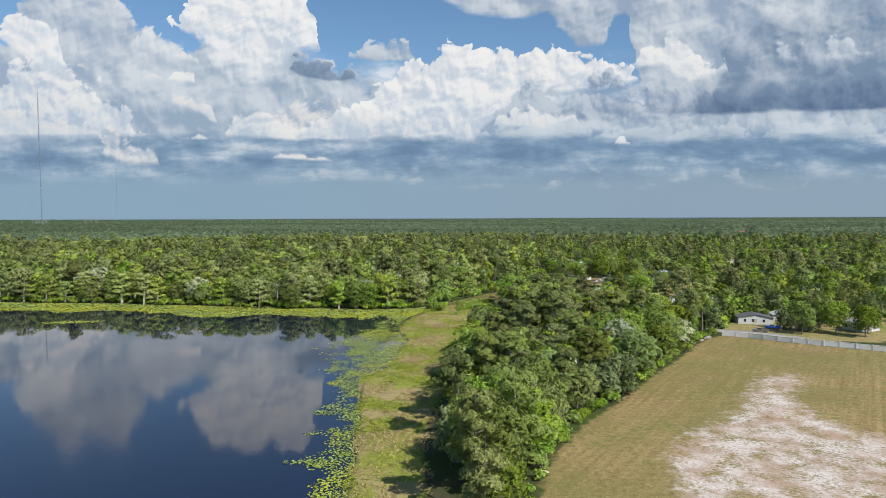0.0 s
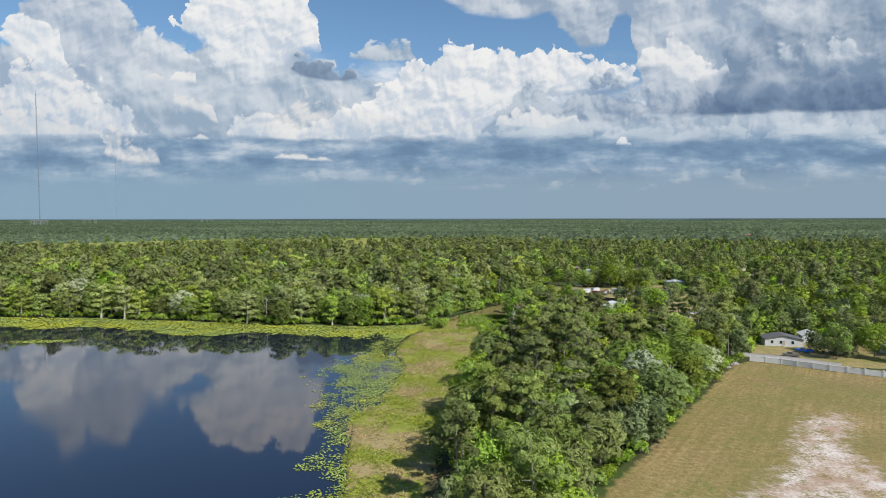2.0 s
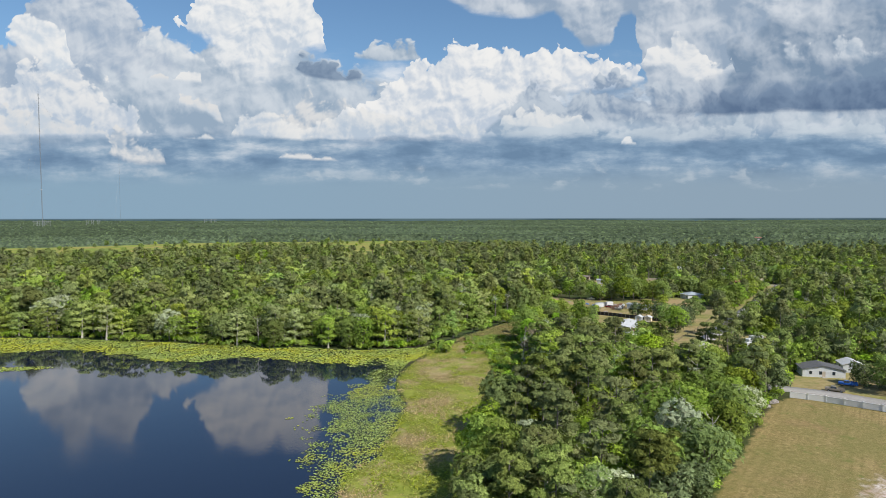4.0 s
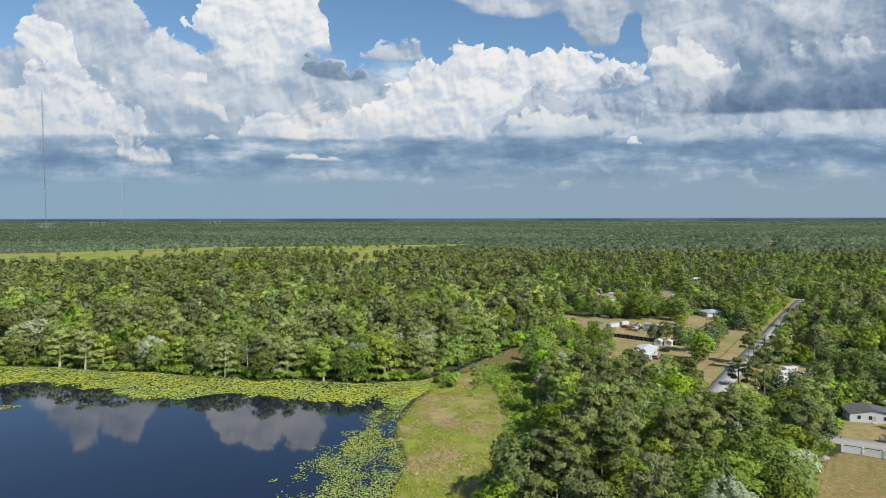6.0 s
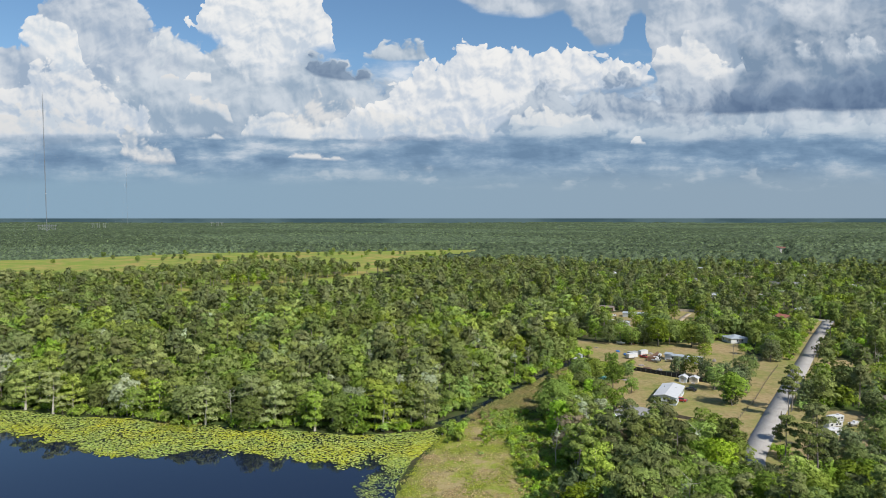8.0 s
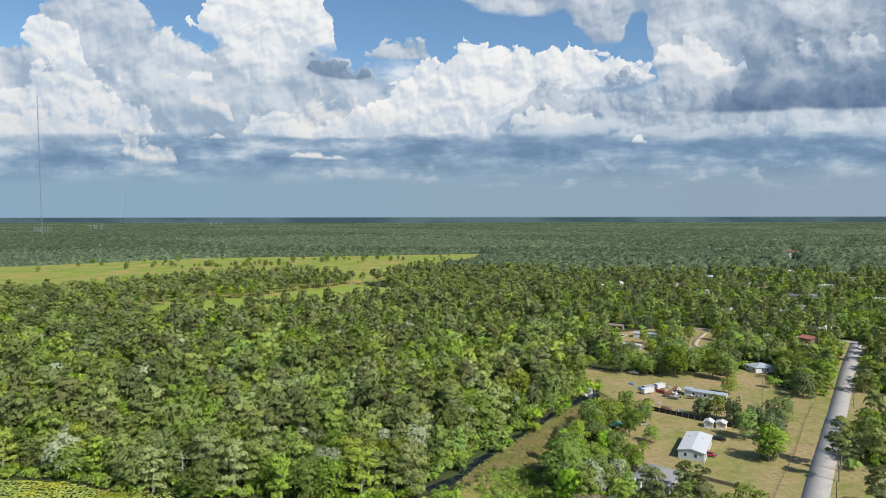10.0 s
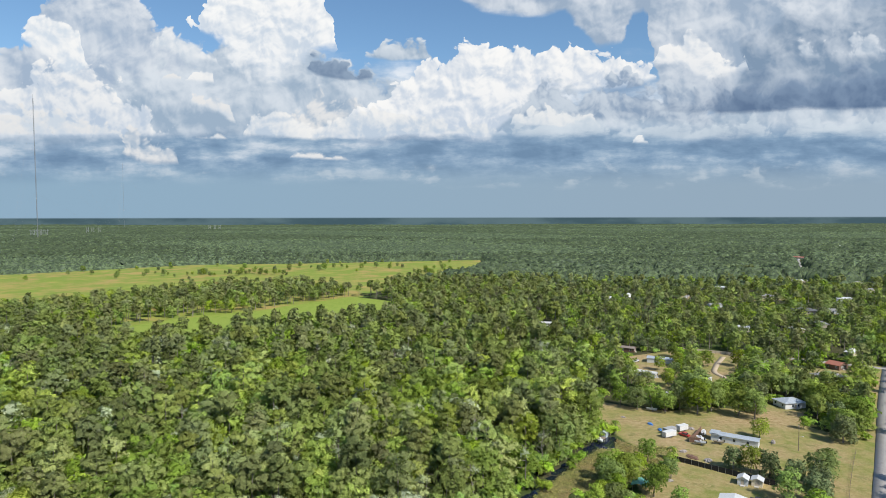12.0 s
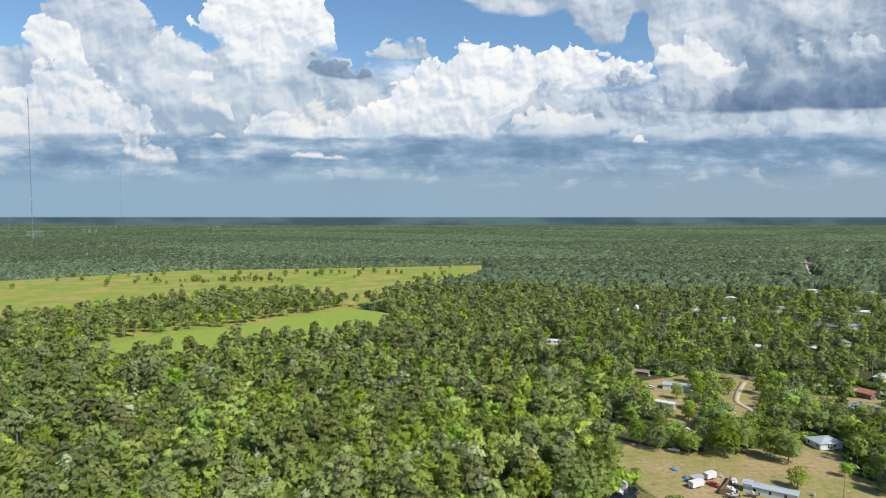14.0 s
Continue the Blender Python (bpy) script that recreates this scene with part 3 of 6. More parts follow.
tagged(new("water", wm), "still dark blue lake water mirroring the clouds", "lake", kind="structure")


def ribbon(name, line, half, mat, z, label, cat):
    """A strip of paving with a little thickness along a line."""
    p = np.array(line, float)
    t = np.linspace(0, 1, len(p))
    tt = np.linspace(0, 1, len(p) * 6)
    p = np.stack([np.interp(tt, t, p[:, 0]), np.interp(tt, t, p[:, 1])], 1)
    k = np.array([1, 2, 3, 2, 1]) / 9
    for a in range(2):
        q = np.convolve(np.pad(p[:, a], 2, mode="edge"), k, "valid")
        q[0], q[-1] = p[0, a], p[-1, a]
        p[:, a] = q
    o = strip_of(p, half)
    n = len(p)
    l, r = o[:n], o[n:][::-1]
    v = np.concatenate([np.c_[l, np.full(n, z)], np.c_[r, np.full(n, z)], np.c_[l, np.full(n, z - 0.3)], np.c_[r, np.full(n, z - 0.3)]])
    a = np.arange(n - 1)
    f = np.concatenate([np.stack([a + n, a + n + 1, a + 1, a], 1), np.stack([a, a + 1, a + 1 + 2 * n, a + 2 * n], 1), np.stack([a + 3 * n, a + 3 * n + 1, a + n + 1, a + n], 1)])
    me = fill(bpy.data.meshes.new(name), v, f)
    me.materials.append(mat)
    return tagged(new(name, me), label, cat, kind="structure")


ASPHALT = surface("worn_asphalt", (0.31, 0.29, 0.27), (0.40, 0.38, 0.355), 0.5, 0.9, 0, 0.3, 0.3)
DIRT = surface("sandy_track", (0.36, 0.28, 0.19), (0.48, 0.40, 0.30), 0.6, 0.95)
ribbon("road", ROAD_LINE, 3.4, ASPHALT, 0.16, "worn grey asphalt residential road without markings", "road")
for s in STREETS:
    ribbon("street", s, 2.6, ASPHALT, 0.17, "pale grey asphalt side street between trees", "road")
ribbon("driveway", [(80, 292), (74, 297), (66, 302)], 2.4, DIRT, 0.19, "pale sandy driveway off the road", "driveway")
ribbon("driveway", [(146, 512), (150, 530), (148, 546), (158, 566), (170, 586)], 1.6, DIRT, 0.15, "sandy drive curving over grass", "driveway")


# ---- trees ----
def sprays(rng, cen, rad, n, size, flat=0.8, droop=0.0, heart=None):
    """Leaf sprays on the shell of a clump: four corners each, then the way each spray faces."""
    cen = np.asarray(cen, float)
    d = rng.normal(size=(n, 3))
    d /= np.linalg.norm(d, axis=1)[:, None]
    d[:, 2] = np.where(d[:, 2] < -0.3, -d[:, 2], d[:, 2])
    r = rad * (0.62 + 0.42 * rng.random(n) ** 0.6)
    pos = cen + d * r[:, None] * (1, 1, flat)
    pos[:, 2] -= droop * rng.random(n)
    nm = d + 0.62 * rng.normal(size=(n, 3)) + (0, 0, 0.35)
    nm /= np.linalg.norm(nm, axis=1)[:, None]
    a = np.cross(nm, rng.normal(size=(n, 3)))
    a /= np.linalg.norm(a, axis=1)[:, None] + 1e-9
    b = np.cross(nm, a)
    s = size * (0.75 + 0.9 * rng.random(n))
    q = []
    for u, w in ((-1, -0.25), (0.1, -0.62), (1, 0.15), (-0.05, 0.65)):
        q.append(pos + a * (s * (u + 0.3 * rng.normal(size=n)))[:, None] * 0.62 + b * (s * (w + 0.2 * rng.normal(size=n)))[:, None] * 0.75)
    out = np.stack(q, 1).reshape(-1, 3)
    face = d * (0.7, 0.7, 0.5) + 0.75 * nm + (0, 0, 0.22)
    if heart is not None:
        w = pos - heart
        face = face + 0.6 * w / (np.linalg.norm(w, axis=1)[:, None] + 1e-6)
    face /= np.linalg.norm(face, axis=1)[:, None]
    return np.concatenate([out, np.repeat(face, 4, 0)], 1)


def tube(path, r0, r1, sides=5):
    """Tapered limb along a path: points and four-cornered faces."""
    path = np.array(path, float)
    k = len(path)
    v = []
    for j, p in enumerate(path):
        ax = path[min(j + 1, k - 1)] - path[max(j - 1, 0)]
        ax /= np.linalg.norm(ax)
        e = np.cross(ax, (0.3, 0.9, 0.2) if abs(ax[2]) > 0.6 else (0, 0, 1))
        e /= np.linalg.norm(e)
        g = np.cross(ax, e)
        r = r0 + (r1 - r0) * j / (k - 1)
        for s in range(sides):
            w = 2 * math.pi * s / sides
            v.append(p + r * (math.cos(w) * e + math.sin(w) * g))
    f = [(j * sides + s, j * sides + (s + 1) % sides, (j + 1) * sides + (s + 1) % sides, (j + 1) * sides + s) for j in range(k - 1) for s in range(sides)]
    return np.array(v), np.array(f)


def joined(bits):
    v, f, o = [], [], 0
    for a, b in bits:
        v.append(a), f.append(b + o)
        o += len(a)
    return np.concatenate(v), np.concatenate(f)


def bend(rng, z0, z1, lean, k=4):
    z = np.linspace(z0, z1, k)
    w = np.cumsum(rng.normal(size=(k, 2)) * lean, 0)
    w -= w[0]
    return np.c_[w, z]


def limb(rng, start, ang, length, lift, r):
    d = np.array((math.cos(ang), math.sin(ang), 0))
    mid = start + d * length * 0.5 + (0, 0, lift * 0.35)
    end = start + d * length + (0, 0, lift) + rng.normal(size=3) * 0.2
    return tube([start, mid, end], r, r * 0.3, 4), end


def make_tree(kind, rng, n, size):
    """One tree of a unit kind at true size: (wood points, wood faces, leaf points)."""
    wood, lv = [], []
    if kind == "oak":
        H, R = 13.5 * rng.uniform(0.88, 1.12), 6.2
        tr = bend(rng, -0.3, H * 0.62, 0.25)
        wood.append(tube(tr, 0.34, 0.16, 6))
        k = 15
        for j in range(k):
            a, f = j * 2.4 + rng.random(), (j + 0.5) / k
            rr = R * 0.66 * math.sqrt(1 - (1.2 * f - 0.3) ** 2 * 0.95) * rng.uniform(0.55, 1.1)
            c = np.array((math.cos(a) * rr, math.sin(a) * rr, H * (0.24 + 0.66 * f)))
            if j % 3 == 0:
                wood.append(tube([tr[2], (tr[2] + c) / 2 + (0, 0, -0.4), c], 0.14, 0.04, 4))
            lv.append(sprays(rng, c, R * rng.uniform(0.34, 0.52), n // k, size, 0.72, heart=(0, 0, H * 0.4)))
    elif kind == "cypress":
        H, R = 16.0 * rng.uniform(0.88, 1.12), 6.4
        tr = bend(rng, -0.3, H * 0.97, 0.18, 5)
        wood.append(tube(tr[:2], 0.62, 0.34, 7)), wood.append(tube(tr[1:], 0.34, 0.07, 6))
        k = 13
        for j in range(k):
            f = j / (k - 1)
            a = j * 2.4 + rng.random()
            z = H * (0.20 + 0.74 * f)
            ln = R * (0.85 - 0.45 * f) * rng.uniform(0.6, 1.1)
            at = np.array((np.interp(z, tr[:, 2], tr[:, 0]), np.interp(z, tr[:, 2], tr[:, 1]), z))
            w, end = limb(rng, at, a, ln, rng.uniform(0.2, 1.2), 0.12)
            wood.append(w)
            for g, m in ((1.0, 0.6), (0.55, 0.4)):
                lv.append(sprays(rng, at + (end - at) * g, R * rng.uniform(0.30, 0.46), int(n / k * m), size, 0.42, heart=(0, 0, H * 0.4)))
    elif kind == "pine":
        H, R = 18.5 * rng.uniform(0.85, 1.12), 4.4
        tr = bend(rng, -0.3, H * 0.97, 0.22, 5)
        wood.append(tube(tr, 0.27, 0.09, 6))
        k = 12
        for j in range(k):
            f = j / (k - 1)
            a, z = j * 2.4 + rng.random(), H * (0.58 + 0.38 * f)
            ln = R * (0.95 - 0.5 * f) * rng.uniform(0.35, 1.0)
            at = np.array((np.interp(z, tr[:, 2], tr[:, 0]), np.interp(z, tr[:, 2], tr[:, 1]), z))
            w, end = limb(rng, at, a, ln, rng.uniform(-0.1, 1.0), 0.08)
            wood.append(w)
            lv.append(sprays(rng, end, R * rng.uniform(0.28, 0.44), n // k, size, 0.45, heart=(0, 0, H * 0.6)))
    elif kind == "moss":
        H, R = 12.5, 5.6
        tr = bend(rng, -0.3, H * 0.6, 0.3)
        wood.append(tube(tr, 0.42, 0.18, 6))
        k = 16
        for j in range(k):
            a, f = j * 2.4 + rng.random(), (j + 0.5) / k
            rr = R * rng.uniform(0.4, 0.75) * (1 - 0.35 * f)
            c = np.array((math.cos(a) * rr, math.sin(a) * rr, H * (0.24 + 0.64 * f)))
            if j % 3 == 0:
                wood.append(tube([tr[2], (tr[2] + c) / 2, c], 0.16, 0.05, 4))
            lv.append(sprays(rng, c, R * 0.34, n // k, size, 0.7, 3.2))
    elif kind == "shrub":
        H, R = 3.4, 2.4
        for j in range(3):
            wood.append(tube([(0, 0, -0.2), (math.cos(j * 2.1) * 0.8, math.sin(j * 2.1) * 0.8, H * 0.6)], 0.07, 0.03, 4))
        k = 8
        for j in range(k):
            a = j * 2.4
            lv.append(sprays(rng, (math.cos(a) * R * 0.5, math.sin(a) * R * 0.5, H * rng.uniform(0.25, 0.75)), R * 0.5, n // k, size, 0.8))
    elif kind == "bare":
        H = 14.0 * rng.uniform(0.8, 1.15)
        tr = bend(rng, -0.3, H, 0.3, 6)
        wood.append(tube(tr, 0.24, 0.05, 6))
        for j in range(11):
            f = 0.35 + 0.6 * j / 10
            at = np.array((np.interp(H * f, tr[:, 2], tr[:, 0]), np.interp(H * f, tr[:, 2], tr[:, 1]), H * f))
            a = j * 2.4 + rng.random()
            w, end = limb(rng, at, a, rng.uniform(1.2, 3.6) * (1.2 - f * 0.7), rng.uniform(0.4, 1.8), 0.075)
            wood.append(w)
            for s in range(2):
                wood.append(limb(rng, (at + end) / 2 if s else end, a + rng.uniform(-1, 1), rng.uniform(0.6, 1.6), rng.uniform(0.2, 1.2), 0.035)[0])
        lv.append(sprays(rng, (0, 0, H * 0.8), 1.6, max(n // 14, 2), size * 0.7, 1.0))
    wv, wf = joined(wood)
    return wv, wf, np.concatenate(lv)


def quads_of(v):
    return np.arange(len(v)).reshape(-1, 4)


def foliage(name, lv, mat, tone=None):
    """Leaf mesh whose sprays are shaded as the rounded clump they cover; tone tells one tree from the next."""
    me = fill(bpy.data.meshes.new(name), lv[:, :3], quads_of(lv), True)
    me.attributes.new("custom_normal", "FLOAT_VECTOR", "POINT").data.foreach_set("vector", lv[:, 3:].astype(np.float32).ravel())
    if tone is not None:
        me.attributes.new("tone", "FLOAT", "POINT").data.foreach_set("value", tone.astype(np.float32))
    me.materials.append(mat)
    return me


TREE_TEXT = {"oak": ("broadleaf_tree", "rounded green broadleaf tree in dense woodland"), "cypress": ("cypress_tree", "pale green cypress with tiered boughs and grey trunk"),
             "pine": ("pine_tree", "tall thin pine with bare trunk and tufted crown"), "moss": ("oak_tree", "dark oak hung with grey moss"),
             "shrub": ("shrub", "low bright green bush at the wood's edge"), "bare": ("dead_tree", "bleached bare dead tree with broken limbs"),
             "bright": ("willow_tree", "bright yellow-green willowy young tree"), "silver": ("broadleaf_tree", "silvery pale-leaved tree among darker green"),
             "brown": ("broadleaf_tree", "withered brown-leaved tree among green ones")}
SHAPE = {"bright": "oak", "silver": "oak", "brown": "oak"}
LEAVES = {"oak": LEAF_OAK, "cypress": LEAF_CYPRESS, "pine": LEAF_PINE, "moss": LEAF_MOSS, "shrub": LEAF_BRIGHT, "bare": LEAF_SILVER, "bright": LEAF_BRIGHT, "silver": LEAF_SILVER, "brown": LEAF_BROWN}
MODELS = {}


def tree_meshes(kind, v):
    if (kind, v) not in MODELS:
        rng = np.random.default_rng(100 * v + sum(map(ord, kind)))
        n = {"shrub": 170, "bare": 420}.get(kind, 1200)
        wv, wf, lv = make_tree(SHAPE.get(kind, kind), rng, n, {"pine": 0.70, "shrub": 0.62}.get(kind, 0.77))
        w, l = fill(bpy.data.meshes.new("trunk"), wv, wf, True), foliage("crown", lv, LEAVES[kind])
        w.materials.append(PALE_BARK if kind in ("bare", "cypress") else BARK)
        MODELS[kind, v] = (w, l)
    return MODELS[kind, v]


def plant(kind, x, y, s, turn, v, group, label=""):
    """A tree of its own: trunk and crown under an empty at its foot."""
    name, text = TREE_TEXT[kind]
    w, l = tree_meshes(kind, v)
    foot = new(name)
    foot.matrix_basis = Matrix.LocRotScale((x, y, -0.1), Euler((0, 0, turn)), (s, s, s * (0.92 + 0.16 * ((v * 7 + int(x * 3)) % 10) / 10)))
    foot.empty_display_size = 0.5
    for nm, me in (("trunk", w), ("crown", l)):
        new(nm, me).parent = foot
    return tagged(foot, label or text, "bush" if kind == "shrub" else "tree", group)


rng = np.random.default_rng(7)
BUILT = []          # (x, y, clear radius) of houses and other things that keep trees off


def open_ground(x, y, road=4.5):
    """How far a spot lies inside ground without trees (positive: open)."""
    return np.maximum.reduce([inside(LAKE, x, y) - 0.5, inside(CANAL, x, y) + 0.3, inside(MEADOW, x, y) - 0.5, inside(FIELD, x, y) + 1.5, inside(LAWN, x, y), most(YARDS, x, y), inside(PASTURE, x, y), inside(HAY, x, y),
                              inside(REEDS, x, y), inside(strip_of(ROAD_LINE, road + 1), x, y), most([strip_of(s, road) for s in STREETS], x, y), most(CLEAR, x, y)])


def scatter(x0, x1, y0, y1, s, jitter=0.42):
    """Jittered grid of spots."""
    a, b = np.meshgrid(np.arange(x0, x1, s), np.arange(y0, y1, s * 0.9))
    a[::2] += s / 2
    a, b = a.ravel(), b.ravel()
    return a + rng.normal(size=a.shape) * s * jitter * 0.6, b + rng.normal(size=b.shape) * s * jitter * 0.6


def off_houses(x, y, more=0.0):
    ok = np.ones(np.shape(x), bool)
    for hx, hy, r in BUILT:
        ok &= (np.hypot(x - hx, y - hy) > r + more) & (np.hypot(x - hx * 0.985, y - hy + r * 0.9) > r * 0.8 + more)
        if hy > 600:                                    # open grass on the near side of the far houses
            ux, uy = hx / math.hypot(hx, hy - 150), (hy - 150) / math.hypot(hx, hy - 150)
            ahead, aside = (hx - x) * ux + (hy - y) * uy, np.abs((hx - x) * uy - (hy - y) * ux)
            ok &= ~((ahead > 0) & (ahead < 46) & (aside < r * 0.62))
    return ok


# ---- things: shared builders ----
WHITE_PAINT = surface("white_painted_siding", (0.58, 0.60, 0.62), (0.68, 0.69, 0.70), 1.2, 0.6, 0, 0.1, 0.15)
WHITE_ROOF = surface("white_coated_roof", (0.50, 0.51, 0.52), (0.60, 0.605, 0.61), 0.7, 0.55, 0, 0.1, 0.2)
GREY_BLUE = surface("pale_grey_siding", (0.47, 0.52, 0.57), (0.55, 0.60, 0.64), 1.2, 0.65, 0, 0.1, 0.15)
CREAM_PAINT = surface("cream_painted_board", (0.68, 0.60, 0.45), (0.78, 0.70, 0.55), 1.2, 0.65)
DARK_ROOF = surface("dark_shingle", (0.075, 0.078, 0.085), (0.14, 0.14, 0.145), 1.5, 0.9)
GREY_ROOF = surface("grey_shingle", (0.20, 0.20, 0.20), (0.30, 0.295, 0.285), 1.2, 0.9)
METAL_ROOF = surface("dull_metal_roof", (0.40, 0.45, 0.50), (0.55, 0.59, 0.62), 0.8, 0.45, 0.3)
BROWN_ROOF = surface("brown_shingle", (0.17, 0.14, 0.12), (0.27, 0.22, 0.19), 1.2, 0.9)
RED_ROOF = surface("rust_red_roof", (0.28, 0.10, 0.07), (0.38, 0.16, 0.11), 1.0, 0.8)
GREEN_ROOF = surface("green_metal_roof", (0.10, 0.30, 0.24), (0.16, 0.40, 0.33), 1.0, 0.5)
TAN_WALL = surface("tan_wall", (0.45, 0.38, 0.30), (0.55, 0.48, 0.39), 1.2, 0.8)
VINYL = surface("pale_grey_vinyl", (0.74, 0.74, 0.73), (0.80, 0.80, 0.79), 0.8, 0.6, 0, 0.1, 0.12)
BLACK_CLOTH = surface("black_fence_cloth", (0.016, 0.016, 0.018), (0.035, 0.034, 0.034), 1.0, 0.85)
OLD_WOOD = surface("weathered_wood", (0.17, 0.13, 0.10), (0.29, 0.24, 0.19), 1.5, 0.9)
RUST = surface("rusty_brown_board", (0.12, 0.07, 0.05), (0.22, 0.13, 0.09), 1.5, 0.9)
TYRE = surface("tyre_rubber", (0.02, 0.02, 0.02), (0.045, 0.045, 0.045), 3, 0.9)
STEEL = surface("galvanised_steel", (0.28, 0.29, 0.30), (0.42, 0.43, 0.44), 1.0, 0.5, 0.6)
CONCRETE = surface("pale_concrete", (0.42, 0.40, 0.37), (0.55, 0.53, 0.50), 0.8, 0.9)
SPILL = surface("white_sand_spill", (0.62, 0.57, 0.48), (0.75, 0.70, 0.62), 1.5, 0.95)
PAINT = {k: surface(k + "_car_paint", a, b, 0.5, 0.3, 0.0, 0.02, 0.1) for k, a, b in (("blue", (0.02, 0.10, 0.42), (0.03, 0.14, 0.50)), ("tan", (0.22, 0.19, 0.15), (0.28, 0.24, 0.19)),
         ("red", (0.35, 0.03, 0.03), (0.45, 0.05, 0.04)), ("white", (0.58, 0.58, 0.58), (0.68, 0.68, 0.68)), ("black", (0.02, 0.02, 0.02), (0.04, 0.04, 0.04)), ("grey", (0.30, 0.31, 0.32), (0.40, 0.41, 0.42)),
         ("teal", (0.05, 0.22, 0.25), (0.08, 0.30, 0.33)), ("orange", (0.60, 0.22, 0.03), (0.70, 0.30, 0.05)))}


def glass_material():
    m, n = material("window_glass")
    finish(n, (0.03, 0.04, 0.05), 0.06, 0.0, None, spec=0.6)
    return m


GLASS = glass_material()


def part(name, bm, mat, parent, label=""):
    me = bpy.data.meshes.new(name)
    bm.normal_update()
    bm.to_mesh(me)
    bm.free()
    me.materials.append(mat)
    ob = new(name, me)
    ob.parent = parent
    return tagged(ob, label)


def block(size, at, bevel=0.0, turn=0.0, taper=1.0):
    """A bmesh block: size, centre, bevelled edges, narrower top."""
    bm = bmesh.new()
    bmesh.ops.create_cube(bm, size=1)
    for v in bm.verts:
        k = taper if v.co.z > 0 else 1.0
        v.co = Vector((v.co.x * size[0] * k, v.co.y * size[1] * k, v.co.z * size[2]))
    if bevel:
        bmesh.ops.bevel(bm, geom=bm.edges[:], offset=bevel, segments=2, affect="EDGES", profile=0.6)
    bmesh.ops.transform(bm, matrix=pose(*at, 0, 0, turn), verts=bm.verts)
    return bm


def rod(a, b, r, sides=8, r2=None):
    v, f = tube([a, ((a[0] + b[0]) / 2, (a[1] + b[1]) / 2, (a[2] + b[2]) / 2), b], r, r if r2 is None else r2, sides)
    bm = bmesh.new()
    vs = [bm.verts.new(p) for p in v]
    for q in f:
        bm.faces.new([vs[i] for i in q])
    bm.faces.new(vs[:sides][::-1]), bm.faces.new(vs[-sides:])
    return bm


def merge(*bms):
    out = bmesh.new()
    for b in bms:
        me = bpy.data.meshes.new("tmp")
        b.to_mesh(me)
        b.free()
        out.from_mesh(me)
        bpy.data.meshes.remove(me)
    return out


def thing(name, x, y, rz, label, cat, group="", z=0.0):
    ob = new(name)
    ob.matrix_basis = pose(x, y, z, 0, 0, rz)
    ob.empty_display_size = 0.5
    return tagged(ob, label, cat, group)


def gable_wall(w, l, h, rise):
    """Walls with gable ends closed to the ridge (ridge along y)."""
    bm = bmesh.new()
    ring = [(-w / 2, -0.2), (w / 2, -0.2), (w / 2, h), (0, h + rise), (-w / 2, h)]
    a = [bm.verts.new((x, -l / 2, z)) for x, z in ring]
    b = [bm.verts.new((x, l / 2, z)) for x, z in ring]
    bm.faces.new(a), bm.faces.new(b[::-1])
    for i in range(5):
        bm.faces.new((a[i], b[i], b[(i + 1) % 5], a[(i + 1) % 5]))
    bmesh.ops.recalc_face_normals(bm, faces=bm.faces)
    return bm


def gable_roof(w, l, h, rise, over=0.35, th=0.16):
    bm = bmesh.new()
    k = rise / (w / 2)
    xs = [(-w / 2 - over, h - over * k), (0, h + rise), (w / 2 + over, h - over * k)]
    prof = [(x, z + 0.04) for x, z in xs] + [(x, z + th) for x, z in xs[::-1]]
    a = [bm.verts.new((x, -l / 2 - over, z)) for x, z in prof]
    b = [bm.verts.new((x, l / 2 + over, z)) for x, z in prof]
    for i in range(6):
        bm.faces.new((a[i], b[i], b[(i + 1) % 6], a[(i + 1) % 6]))
    for q in ((0, 1, 4, 5), (1, 2, 3, 4)):
        bm.faces.new([a[i] for i in q]), bm.faces.new([b[i] for i in q])
    bmesh.ops.recalc_face_normals(bm, faces=bm.faces)
    return bm


def hip_roof(w, l, h, rise, over=0.5, th=0.15):
    bm = bmesh.new()
    W2, L2 = w / 2 + over, l / 2 + over
    rl = max(l / 2 - w / 2, 0.3) if l >= w else 0.3
    low = [bm.verts.new(p) for p in ((-W2, -L2, h), (W2, -L2, h), (W2, L2, h), (-W2, L2, h))]
    mid = [bm.verts.new(p) for p in ((-W2, -L2, h + th), (W2, -L2, h + th), (W2, L2, h + th), (-W2, L2, h + th))]
    r0, r1 = bm.verts.new((0, -rl, h + rise)), bm.verts.new((0, rl, h + rise))
    bm.faces.new(low[::-1])
    for i in range(4):
        bm.faces.new((low[i], low[(i + 1) % 4], mid[(i + 1) % 4], mid[i]))
    bm.faces.new((mid[0], mid[1], r0)), bm.faces.new((mid[1], mid[2], r1, r0)), bm.faces.new((mid[2], mid[3], r1)), bm.faces.new((mid[3], mid[0], r0, r1))
    bmesh.ops.recalc_face_normals(bm, faces=bm.faces)
    return bm


